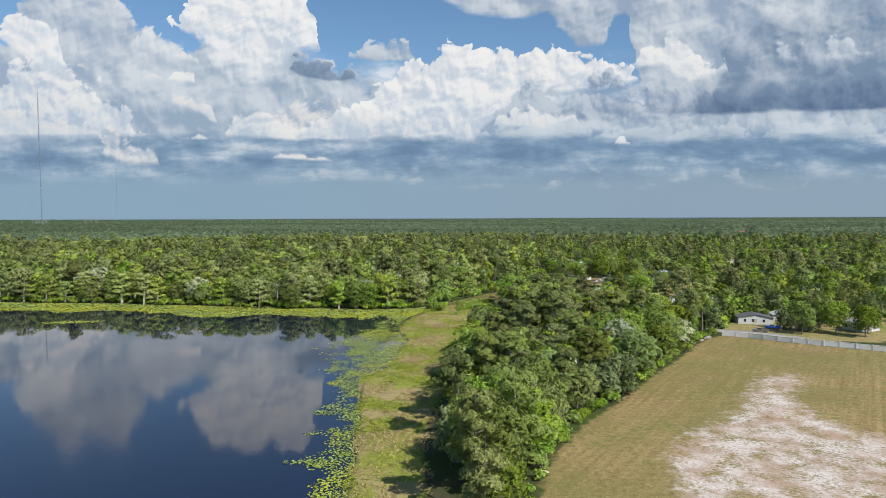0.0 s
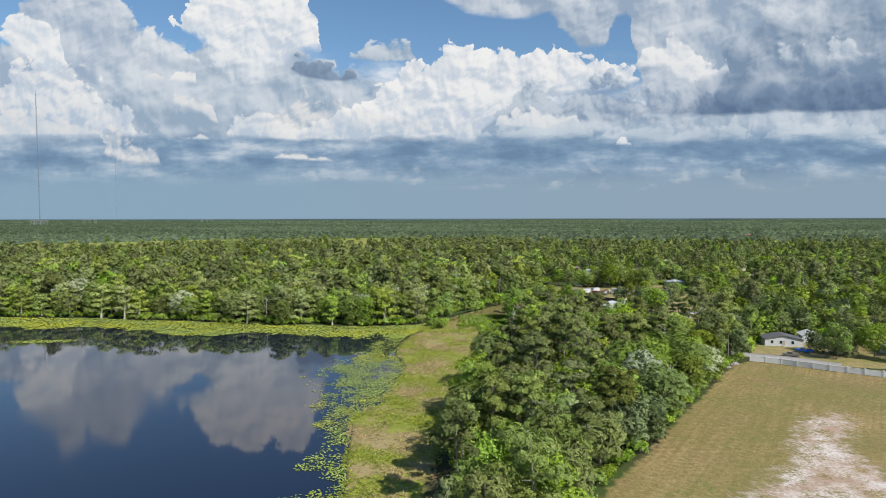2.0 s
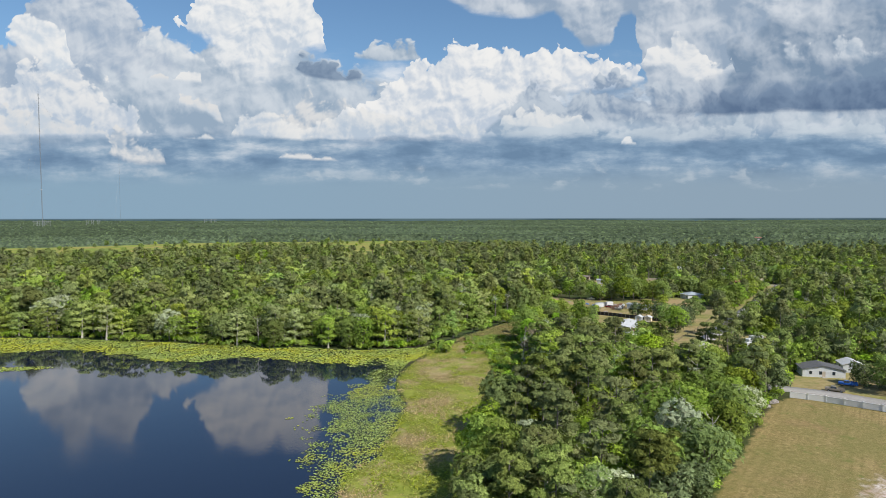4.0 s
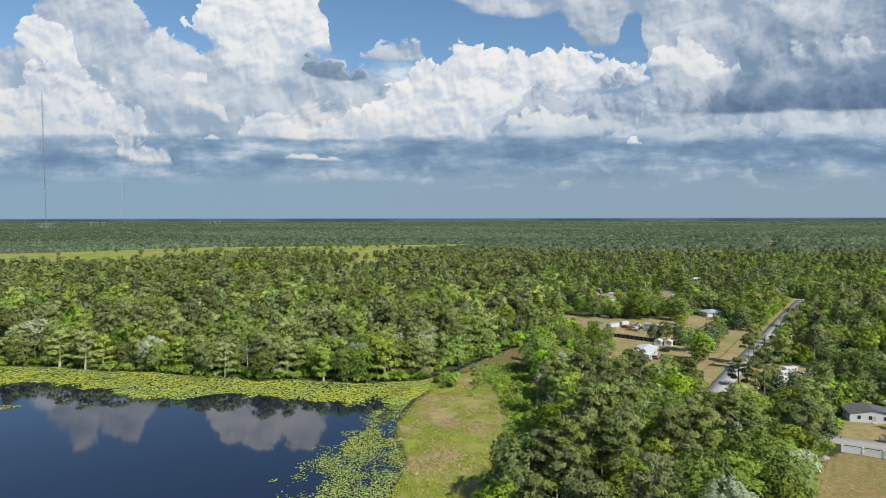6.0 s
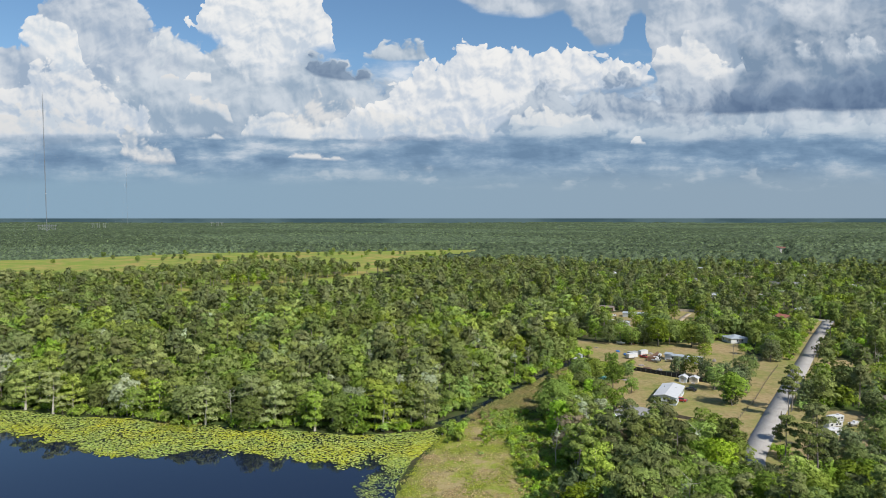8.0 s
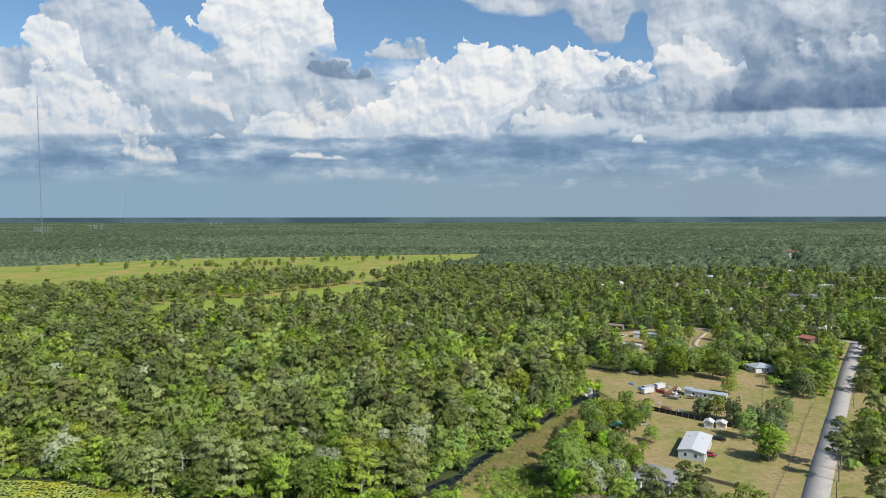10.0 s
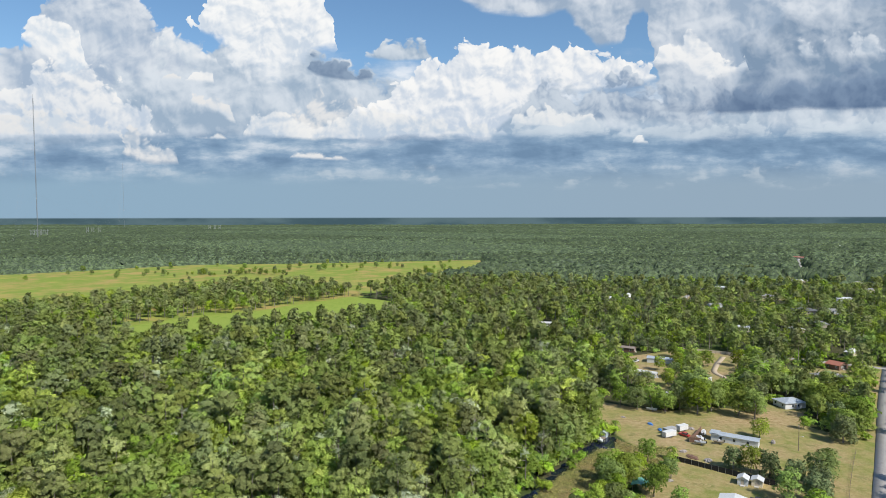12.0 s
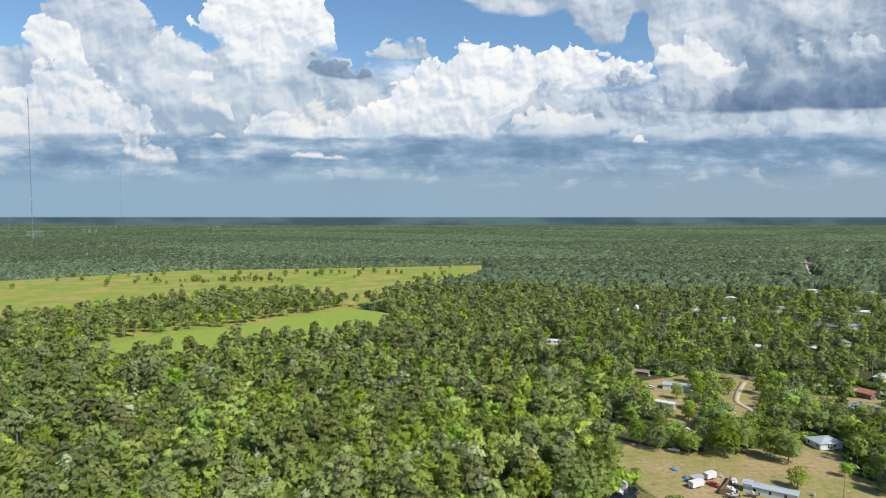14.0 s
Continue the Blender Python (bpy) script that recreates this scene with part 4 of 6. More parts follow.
def window_on(ob, side, u, z, w, l, ww=0.9, hh=1.1):
    """A framed window on a house wall: side s/n are gable ends, e/w the long walls."""
    if side in "sn":
        sg = -1 if side == "s" else 1
        size, at, fr = (ww, 0.06, hh), (u, sg * (l / 2 + 0.02), z), (ww + 0.24, 0.05, hh + 0.24)
    else:
        sg = 1 if side == "e" else -1
        size, at, fr = (0.06, ww, hh), (sg * (w / 2 + 0.02), u, z), (0.05, ww + 0.24, hh + 0.24)
    win = part("window", block(size, at), GLASS, ob, "dark glass window")
    part("frame", block(fr, (at[0] - (0.0 if side in "sn" else sg * 0.012), at[1] - (sg * 0.012 if side in "sn" else 0.0), at[2])), WHITE_PAINT, win, "white window frame")


def house(name, x, y, rz, w, l, h, rise, wall, roof, label, hip=False, windows=(("s", -1.5), ("s", 1.5), ("e", -2.5), ("e", 2.5), ("w", -2.5), ("w", 2.5)), door=("s", 0.0), cat="house", group="", clear=None, z0=0.0):
    ob = thing(name, x, y, rz, label, cat, group, z0)
    part("wall", gable_wall(w, l, h, rise * 0.95) if not hip else block((w, l, h + 0.2), (0, 0, h / 2 - 0.1)), wall, ob)
    part("roof", hip_roof(w, l, h, rise) if hip else gable_roof(w, l, h, rise), roof, ob)
    for sd, u in windows:
        window_on(ob, sd, u, h * 0.58, w, l)
    if door:
        sd, u = door
        sg = -1 if sd in "sw" else 1
        size, at = ((0.95, 0.08, 2.0), (u, sg * (l / 2 + 0.02), 1.05)) if sd in "sn" else ((0.08, 0.95, 2.0), (sg * (w / 2 + 0.02), u, 1.05))
        d = part("door", block(size, at), TAN_WALL, ob, "closed plain door")
        st = ((1.4, 1.0, 0.3), (at[0], at[1] + sg * 0.55, 0.1)) if sd in "sn" else ((1.0, 1.4, 0.3), (at[0] + sg * 0.55, at[1], 0.1))
        part("step", block(*st), CONCRETE, ob)
    BUILT.append((x, y, clear if clear is not None else max(w, l) * 0.55 + 1.5))
    return ob


def wheel(parent, x, y, r, w=0.22):
    t = part("wheel", rod((x - w / 2, y, r), (x + w / 2, y, r), r, 12), TYRE, parent)
    part("rim", rod((x - w / 2 - 0.01, y, r), (x + w / 2 + 0.01, y, r), r * 0.55, 8), STEEL, t)


def car(name, x, y, rz, paint, label, pickup=False, group="parked cars"):
    """Car along local y, nose at +y."""
    ob = thing(name, x, y, rz, label, "car" if not pickup else "pickup truck", group)
    L = 5.4 if pickup else 4.5
    part("body", merge(block((1.8, L, 0.62), (0, 0, 0.70), 0.10), block((1.7, L * 0.24, 0.20), (0, L * 0.34, 1.05), 0.07)), paint, ob)
    cy, cl = (0.35, 1.7) if pickup else (-0.25, 2.3)
    part("cabin", block((1.62, cl, 0.62), (0, cy, 1.30), 0.08, 0, 0.84), GLASS, ob, "dark tinted cabin glass")
    part("roof", block((1.32, cl * 0.80, 0.07), (0, cy, 1.63), 0.03), paint, ob)
    if pickup:
        for sx in (-0.85, 0.85):
            part("bed_side", block((0.08, 1.8, 0.38), (sx, -1.65, 1.15), 0.02), paint, ob)
        part("tailgate", block((1.7, 0.08, 0.38), (0, -2.6, 1.15), 0.02), paint, ob)
    for sx in (-0.82, 0.82):
        for sy in (-L * 0.30, L * 0.31):
            wheel(ob, sx, sy, 0.36)
        part("headlight", block((0.32, 0.06, 0.16), (sx * 0.75, L / 2, 0.80), 0.02), GLASS, ob)
    return ob


def camper(x, y, rz, L, label, stripe=None, group="parked campers", z=0.0):
    ob = thing("camper", x, y, rz, label, "camper", group)
    part("body", block((2.4, L, 2.3), (0, 0, 1.75), 0.22), PAINT["white"], ob)
    for k, sy in enumerate((-L * 0.28, L * 0.05, L * 0.30)):
        for sx in (-1, 1):
            part("window", block((0.05, 0.9, 0.6), (sx * 1.20, sy, 2.05), 0.02), GLASS, ob)
    part("roof_vent", block((0.6, 0.6, 0.18), (0, L * 0.2, 2.98), 0.05), PAINT["grey"], ob)
    if stripe:
        for sx in (-1, 1):
            part("stripe", block((0.03, L * 0.94, 0.28), (sx * 1.212, 0, 1.25)), stripe, ob, "coloured side stripe")
    part("drawbar", rod((0, L / 2, 0.6), (0, L / 2 + 1.1, 0.5), 0.07), STEEL, ob)
    for sx in (-1.08, 1.08):
        wheel(ob, sx, -0.45, 0.36), wheel(ob, sx, 0.45, 0.36)
    return ob


def boat(x, y, rz, L, paint, label):
    ob = thing("boat", x, y, rz, label, "boat", "boats on trailers")
    bm = bmesh.new()
    secs = []
    for f, wd, keel in ((-0.5, 0.92, 0.65), (-0.1, 1.0, 0.60), (0.25, 0.80, 0.70), (0.42, 0.42, 0.92), (0.5, 0.05, 1.15)):
        secs.append([bm.verts.new(p) for p in ((-wd, f * L, 1.35 + 0.2 * max(f, 0)), (-wd * 0.8, f * L, keel + 0.2), (0, f * L, keel), (wd * 0.8, f * L, keel + 0.2), (wd, f * L, 1.35 + 0.2 * max(f, 0)))])
    for p, q in zip(secs, secs[1:]):
        for i in range(4):
            bm.faces.new((p[i], p[i + 1], q[i + 1], q[i]))
        bm.faces.new((p[4], p[0], q[0], q[4]))
    bm.faces.new(secs[0][::-1])
    bmesh.ops.recalc_face_normals(bm, faces=bm.faces)
    part("hull", bm, paint, ob)
    part("console", block((0.8, 0.7, 0.7), (0, -0.3, 1.7), 0.08), PAINT["white"], ob)
    part("outboard_motor", block((0.35, 0.5, 0.9), (0, -L / 2 - 0.25, 1.35), 0.08), PAINT["black"], ob)
    part("trailer_frame", merge(block((0.1, L, 0.1), (-0.5, 0.2, 0.5)), block((0.1, L, 0.1), (0.5, 0.2, 0.5)), block((1.7, 0.1, 0.1), (0, -0.6, 0.45))), STEEL, ob)
    for sx in (-0.95, 0.95):
        wheel(ob, sx, -0.6, 0.32, 0.18)
    return ob


# ---- the white wall of panels between field and road ----
WALL_LINE = np.array([(102.0, 254.0), (109.0, 250.3), (118.4, 242.5), (128.4, 235.2), (138.7, 228.8), (151, 220.5), (170, 208), (196, 191)])
wall_ob = tagged(new("panel_wall"), "long low off-white panelled wall along the mown field", "wall", kind="structure")
panel_mesh = post_mesh = cap_mesh = None
seg = np.hypot(*np.diff(WALL_LINE, axis=0).T)
along = np.concatenate([[0], np.cumsum(seg)])
at_s = np.arange(0, along[-1], 4.6)
pts = np.stack([np.interp(at_s, along, WALL_LINE[:, 0]), np.interp(at_s, along, WALL_LINE[:, 1])], 1)


def shared(bm, mat, name):
    me = bpy.data.meshes.new(name)
    bm.normal_update(), bm.to_mesh(me), bm.free()
    me.materials.append(mat)
    return me


panel_mesh = shared(merge(block((4.5, 0.12, 1.75), (0, 0, 0.85)), block((4.5, 0.18, 0.12), (0, 0, 1.72), 0.03), block((4.5, 0.16, 0.16), (0, 0, 0.10))), VINYL, "wall_panel")
post_mesh = shared(merge(block((0.32, 0.32, 2.0), (0, 0, 0.95), 0.02), block((0.42, 0.42, 0.10), (0, 0, 2.0), 0.03)), VINYL, "wall_post")
for (ax, ay), (bx, by) in zip(pts, pts[1:]):
    a = math.degrees(math.atan2(by - ay, bx - ax))
    for nm, me, m in (("panel", panel_mesh, pose((ax + bx) / 2, (ay + by) / 2, 0, 0, 0, a)), ("post", post_mesh, pose(ax, ay, 0, 0, 0, a))):
        ob = new(nm, me)
        ob.parent, ob.matrix_basis = wall_ob, m

# ---- homes by the canal ----
home = house("mobile_home", 83.1, 366.6, -28, 8.3, 19.5, 3.0, 0.85, GREY_BLUE, WHITE_ROOF, "pale grey double-wide mobile home with white low-pitched roof", windows=(("s", -1.9), ("s", 1.4), ("e", -7.5), ("e", -4.0), ("e", 1.5), ("e", 4.5), ("e", 8.0), ("w", -5.0), ("w", 0.0), ("w", 5.0)), door=("e", -1.5), clear=14)
for sx in (-4.19, 4.19):
    part("skirting", block((0.05, 19.5, 0.7), (sx, 0, 0.2)), WHITE_PAINT, home, "white skirting")
for sx in (-2.5, 2.0):
    part("roof_vent", rod((sx, 3.0, 3.2), (sx, 3.0, 4.0), 0.12), STEEL, home)
SHED_W = dict(windows=(), door=("s", 0.0), cat="shed", group="two garden sheds", clear=3)
house("shed", 97.6, 392.0, -30, 3.2, 3.6, 2.2, 0.8, WHITE_PAINT, WHITE_ROOF, "small white gabled garden shed on bare ground", **SHED_W)
house("shed", 102.0, 391.0, -30, 3.4, 3.4, 2.1, 0.7, CREAM_PAINT, WHITE_ROOF, "small cream gabled garden shed beside a white one", **SHED_W)
long_home = house("single_wide_home", 111.5, 431.2, -31 + 90, 4.4, 17.5, 2.7, 0.45, WHITE_PAINT, METAL_ROOF, "long white single-wide trailer home with grey metal roof", windows=(("e", -6), ("e", -2.5), ("e", 2.0), ("e", 6), ("w", -5), ("w", 0), ("w", 5), ("s", 0)), door=("e", 0), clear=8)
part("porch_roof", block((5.0, 3.6, 0.14), (0.1, 7.6, 3.15), 0.03), METAL_ROOF, long_home, "raised metal porch roof")
house("bungalow", 158.5, 481.0, 12, 11, 8.5, 2.7, 1.7, WHITE_PAINT, METAL_ROOF, "white bungalow with grey hipped roof and porch", hip=True, clear=9)
house("ranch_house", 61.5, 339.5, -35, 11, 13, 2.7, 1.9, TAN_WALL, GREY_ROOF, "house with large dark grey shingled hip roof", hip=True, clear=8)
house("carport", 54.8, 337.6, -35, 4, 5, 2.3, 0.4, WHITE_PAINT, WHITE_ROOF, "small white carport beside the grey-roofed house", windows=(), door=None, cat="carport", clear=3)
house("cottage", 126.8, 281.5, -14, 13, 8, 2.6, 1.3, WHITE_PAINT, DARK_ROOF, "pale cottage with dark shingled gable roof", windows=(("s", -4), ("s", -1), ("s", 3), ("e", 0), ("w", 0)), clear=8)
house("garage", 141, 287.5, -14, 7, 7, 2.6, 1.3, WHITE_PAINT, WHITE_ROOF, "white garage with a pale gable roof", windows=(("w", 0),), clear=5)
house("cottage", 160, 265, 20, 9.5, 8, 2.8, 1.5, WHITE_PAINT, GREY_ROOF, "white cottage with grey roof and two windows", clear=7)
house("cottage", 181, 304, 20, 8, 8, 2.8, 1.5, WHITE_PAINT, GREY_ROOF, "white cottage half hidden under trees", clear=6)
house("ranch_house", 166, 350, -20, 12, 20, 2.7, 1.5, GREY_BLUE, BROWN_ROOF, "low ranch house with worn brown roof", windows=(("s", -3), ("s", 3), ("e", 0), ("w", 0)), clear=11)
house("house", 205, 530, 20, 14, 11, 2.8, 2.0, TAN_WALL, GREY_ROOF, "tan house with grey hipped roof near the road end", hip=True, clear=9)
house("house", 225, 557, 30, 9, 8, 2.8, 1.5, RUST, RED_ROOF, "small house with rust-red gable roof", clear=6)
house("shed", 186, 558, 20, 4.5, 6, 2.8, 0.8, WHITE_PAINT, WHITE_ROOF, "white shed at a clearing's edge", windows=(("s", 1.4),), cat="shed", clear=4)
house("mobile_home", 124.8, 570, -25 + 90, 7, 15, 2.8, 0.7, WHITE_PAINT, METAL_ROOF, "white mobile home with blue-grey metal roof", clear=8)
house("mobile_home", 106, 537, -35 + 90, 4.2, 13, 2.6, 0.4, GREY_BLUE, WHITE_ROOF, "narrow mobile home with white roof and clutter", clear=6)
house("cabin", 113, 602, 60, 5, 10, 2.6, 0.9, RUST, BROWN_ROOF, "dark brown cabin under trees", clear=6)
house("shed", 136.5, 527, 30, 3.5, 5, 2.5, 0.6, WHITE_PAINT, WHITE_ROOF, "small white shed under trees", windows=(), cat="shed", clear=3)
house("long_house", 71, 698, 78, 6, 16, 2.8, 0.7, WHITE_PAINT, WHITE_ROOF, "long low white-roofed house by a side street", clear=9)
house("house", 116.8, 935, 60, 10, 15, 3.4, 2.4, CREAM_PAINT, BROWN_ROOF, "tall cream house with brown roof above the trees", clear=10)
house("house", 157, 856, 70, 7, 10, 3.0, 1.2, WHITE_PAINT, WHITE_ROOF, "small white house by a lawn", clear=8)
house("house", 334, 872, 60, 11, 16, 3.0, 2.0, CREAM_PAINT, GREY_ROOF, "pale house with grey hipped roof on a lawn", hip=True, clear=10)
house("house", 319, 769, 70, 13, 20, 3.0, 2.2, TAN_WALL, DARK_ROOF, "wide house with dark hipped roof", hip=True, clear=12)
house("house", 347, 768, 70, 8, 14, 3.0, 1.4, WHITE_PAINT, GREY_ROOF, "grey-roofed house beside a darker one", clear=9)
FAR_ROOFS = [(403, 850, 9, 15, 0), (446, 1030, 12, 30, 0), (512, 1006, 10, 16, 1), (547, 1080, 10, 18, 0), (261, 672, 6, 10, 0), (223, 677, 5, 8, 0), (250, 803, 8, 12, 1), (255, 592, 5, 12, 0), (503, 1128, 8, 14, 2), (465, 1176, 10, 20, 1),
             (317, 953, 8, 12, 0), (437, 1150, 8, 14, 2), (184, 880, 6, 9, 0), (295, 698, 7, 12, 1), (692, 1488, 16, 34, 3), (640, 1260, 10, 18, 0), (720, 1330, 10, 16, 1), (600, 1180, 9, 15, 0), (690, 1210, 10, 16, 2), (760, 1440, 11, 18, 0),
             (820, 1560, 11, 20, 1), (560, 1330, 9, 15, 0), (990, 1840, 14, 40, 0), (1030, 1915, 18, 50, 0), (880, 1660, 11, 18, 0), (930, 1500, 10, 18, 2), (480, 930, 9, 14, 1), (560, 950, 9, 16, 0), (620, 1050, 9, 16, 1), (390, 745, 8, 13, 0), (430, 690, 8, 14, 1), (330, 620, 8, 13, 0), (395, 600, 9, 14, 2)]
for k, (hx, hy, w, l, r) in enumerate(FAR_ROOFS):
    kind = ((WHITE_ROOF, "white"), (GREY_ROOF, "grey"), (BROWN_ROOF, "brown"), (RED_ROOF, "dull red"))[r]
    house("house", hx, hy, 60 + 37 * (k % 5), w, l, 3.0, 1.5, (WHITE_PAINT, TAN_WALL, CREAM_PAINT)[k % 3], kind[0], "distant " + kind[1] + "-roofed house among trees", windows=(("s", -1.8), ("s", 1.8), ("e", 0), ("w", 0)), group="houses among the trees", hip=k % 3 == 1, clear=max(w, l) * 0.5 + 6)

# shelter with a green roof, dock hut at the canal's end
shelter = thing("garden_shelter", 61.0, 386.5, -25, "open shelter with green metal roof at the lawn's edge", "shelter")
part("roof", gable_roof(4.5, 5, 2.3, 0.7), GREEN_ROOF, shelter)
for sx in (-2, 2):
    for sy in (-2.2, 2.2):
        part("post", block((0.14, 0.14, 2.4), (sx, sy, 1.1)), OLD_WOOD, shelter)
BUILT.append((61, 386, 3))
hut = thing("dock_hut", 60.5, 437.5, -30, "small grey hut on a plank landing at the canal", "hut")
part("wall", gable_wall(2.6, 3.2, 1.9, 0.6), GREY_BLUE, hut)
part("roof", gable_roof(2.6, 3.2, 1.9, 0.6), METAL_ROOF, hut)
part("landing", block((5, 3, 0.2), (-1.2, -3.0, 0.15)), OLD_WOOD, hut)
boat(57.0, 430.5, 35, 4.2, PAINT["white"], "small white boat drawn up beside the canal")

# ---- fences ----
def fence(name, line, step, height, mat, post_mat, label, thick=0.06, rails=False):
    ob = thing(name, 0, 0, 0, label, "fence")
    p = np.array(line, float)
    s = np.concatenate([[0], np.cumsum(np.hypot(*np.diff(p, axis=0).T))])
    t = np.linspace(0, s[-1], max(2, int(s[-1] / step) + 1))
    q = np.stack([np.interp(t, s, p[:, 0]), np.interp(t, s, p[:, 1])], 1)
    for (ax, ay), (bx, by) in zip(q, q[1:]):
        d, a = math.hypot(bx - ax, by - ay), math.degrees(math.atan2(by - ay, bx - ax))
        if rails:
            for z in (0.45, 0.95):
                part("rail", block((d, 0.03, 0.035), ((ax + bx) / 2, (ay + by) / 2, z), 0, a), mat, ob)
        else:
            part("panel", block((d - 0.04, thick, height), ((ax + bx) / 2, (ay + by) / 2, height / 2 + 0.03), 0, a), mat, ob)
        part("post", block((0.12, 0.12, height + 0.15), (ax, ay, height / 2), 0, a), post_mat, ob)
    return ob


fence("screen_fence", [(80.2, 412.4), (89.2, 405.2), (98.4, 397.6), (108, 389.5)], 2.4, 1.9, BLACK_CLOTH, STEEL, "black cloth screen fence between two yards")
fence("board_fence", [(93.4, 431.4), (97.8, 436.8), (103.2, 445.0)], 2.2, 2.1, RUST, OLD_WOOD, "tall brown board fence round a junk yard")
fence("board_fence", [(93.4, 431.4), (97.6, 430.2)], 2.1, 2.1, RUST, OLD_WOOD, "short brown board fence end")
fence("wooden_fence", [(73, 346), (76.6, 342.6), (82, 338.4), (88.2, 333.6)], 2.4, 1.2, OLD_WOOD, OLD_WOOD, "low weathered wooden fence below the mobile home")
fence("rail_fence", [(86, 320), (97, 337), (117, 365.5), (134, 392.5), (145, 409), (154.5, 422.8)], 3.0, 1.1, OLD_WOOD, OLD_WOOD, "thin rail fence along the road verge", rails=True)
fence("long_fence", [(147, 606), (165, 599), (183, 590)], 3.0, 1.8, TAN_WALL, OLD_WOOD, "long tan board fence at the back of a clearing")

# ---- vehicles and yard clutter ----
car("pickup_truck", 119.4, 260.8, 60, PAINT["tan"], "tan pickup truck parked on the road behind the wall", True)
car("pickup_truck", 127.6, 267.4, 60, PAINT["blue"], "bright blue pickup truck parked by a cottage", True)
car("car", 184.2, 540, 70, PAINT["black"], "black car parked on a lawn")
car("car", 192, 534, 60, PAINT["white"], "white car parked on a lawn")
car("car", 95.8, 377.6, 60, PAINT["black"], "black car parked behind the mobile home")
car("car", 93.8, 438.4, 40, PAINT["red"], "red car among junk in a yard")
car("car", 97.0, 489.2, -30, PAINT["grey"], "blue-grey car beside a camper")
car("car", 108, 664, 50, PAINT["white"], "white car on a side street")
car("car", 110, 571, -50, PAINT["white"], "white car among clutter by a trailer")
car("digger_cab", 86.3, 696.5, 20, PAINT["orange"], "small orange work vehicle by a house", True, "work vehicles")
car("ride_on_mower", 85.9, 362.0, 60, PAINT["red"], "red vehicle beside the mobile home wall")
camper(121.3, 322.5, -72, 7.6, "long white camper under a white cover in grass", PAINT["teal"])
camper(127.0, 330.5, -72, 6.2, "white camper parked behind another", PAINT["tan"])
camper(131.5, 337.0, -70, 6.0, "white camper parked under trees", PAINT["tan"])
boat(136.5, 334.0, -60, 5.5, PAINT["white"], "white motor boat on a trailer among campers")
camper(102.0, 493.2, -55, 6.6, "old white camper with brown stripe under a tree", PAINT["tan"])
boat(102.6, 440.6, -20, 5.2, PAINT["white"], "white speedboat on a trailer beside a board fence")
boat(98.6, 433.6, 20, 4.6, PAINT["white"], "white boat hull on the ground by a fence")
boat(96.5, 428.5, 70, 4.4, PAINT["grey"], "grey skiff in front of the trailer home")
boat(104.2, 429.5, 80, 4.0, PAINT["tan"], "brown skiff in the grass")
boat(90.2, 471.8, 70, 5.0, PAINT["white"], "white boat at the tree line")


def cargo_trailer(x, y, rz, L, paint, label):
    ob = thing("cargo_trailer", x, y, rz, label, "trailer", "box trailers")
    part("body", block((2.3, L, 2.1), (0, 0, 1.55), 0.05), paint, ob)
    part("rear_door", block((2.0, 0.05, 1.9), (0, -L / 2 - 0.02, 1.5)), PAINT["grey"], ob)
    part("drawbar", rod((0, L / 2, 0.55), (0, L / 2 + 1.0, 0.5), 0.06), STEEL, ob)
    for sx in (-1.1, 1.1):
        wheel(ob, sx, -0.4, 0.34), wheel(ob, sx, 0.4, 0.34)


cargo_trailer(87.2, 437.4, -62 + 180, 6.0, PAINT["white"], "white box trailer on worn grass")
cargo_trailer(88.8, 441.6, -62 + 180, 5.6, PAINT["grey"], "pale grey box trailer behind a white one")
cargo_trailer(95.2, 445.2, -62 + 180, 5.0, PAINT["white"], "white box trailer in a crowded yard")


def tarp_heap(x, y, w, h, mat, label, seed):
    g = np.random.default_rng(seed)
    bm = bmesh.new()
    bmesh.ops.create_icosphere(bm, subdivisions=3, radius=1.0)
    for v in bm.verts:
        k = 1 + 0.35 * noise.noise(v.co * 2.1 + Vector((seed, 0, 0)))
        v.co = Vector((v.co.x * w * k, v.co.y * w * 0.6 * k, max(v.co.z, -0.05) * h * k))
    ob = tagged(part("tarp_heap", bm, mat, None), label, "heap", "heaps in the yard")
    ob.matrix_basis = pose(x, y, 0.02, 0, 0, g.uniform(0, 180))


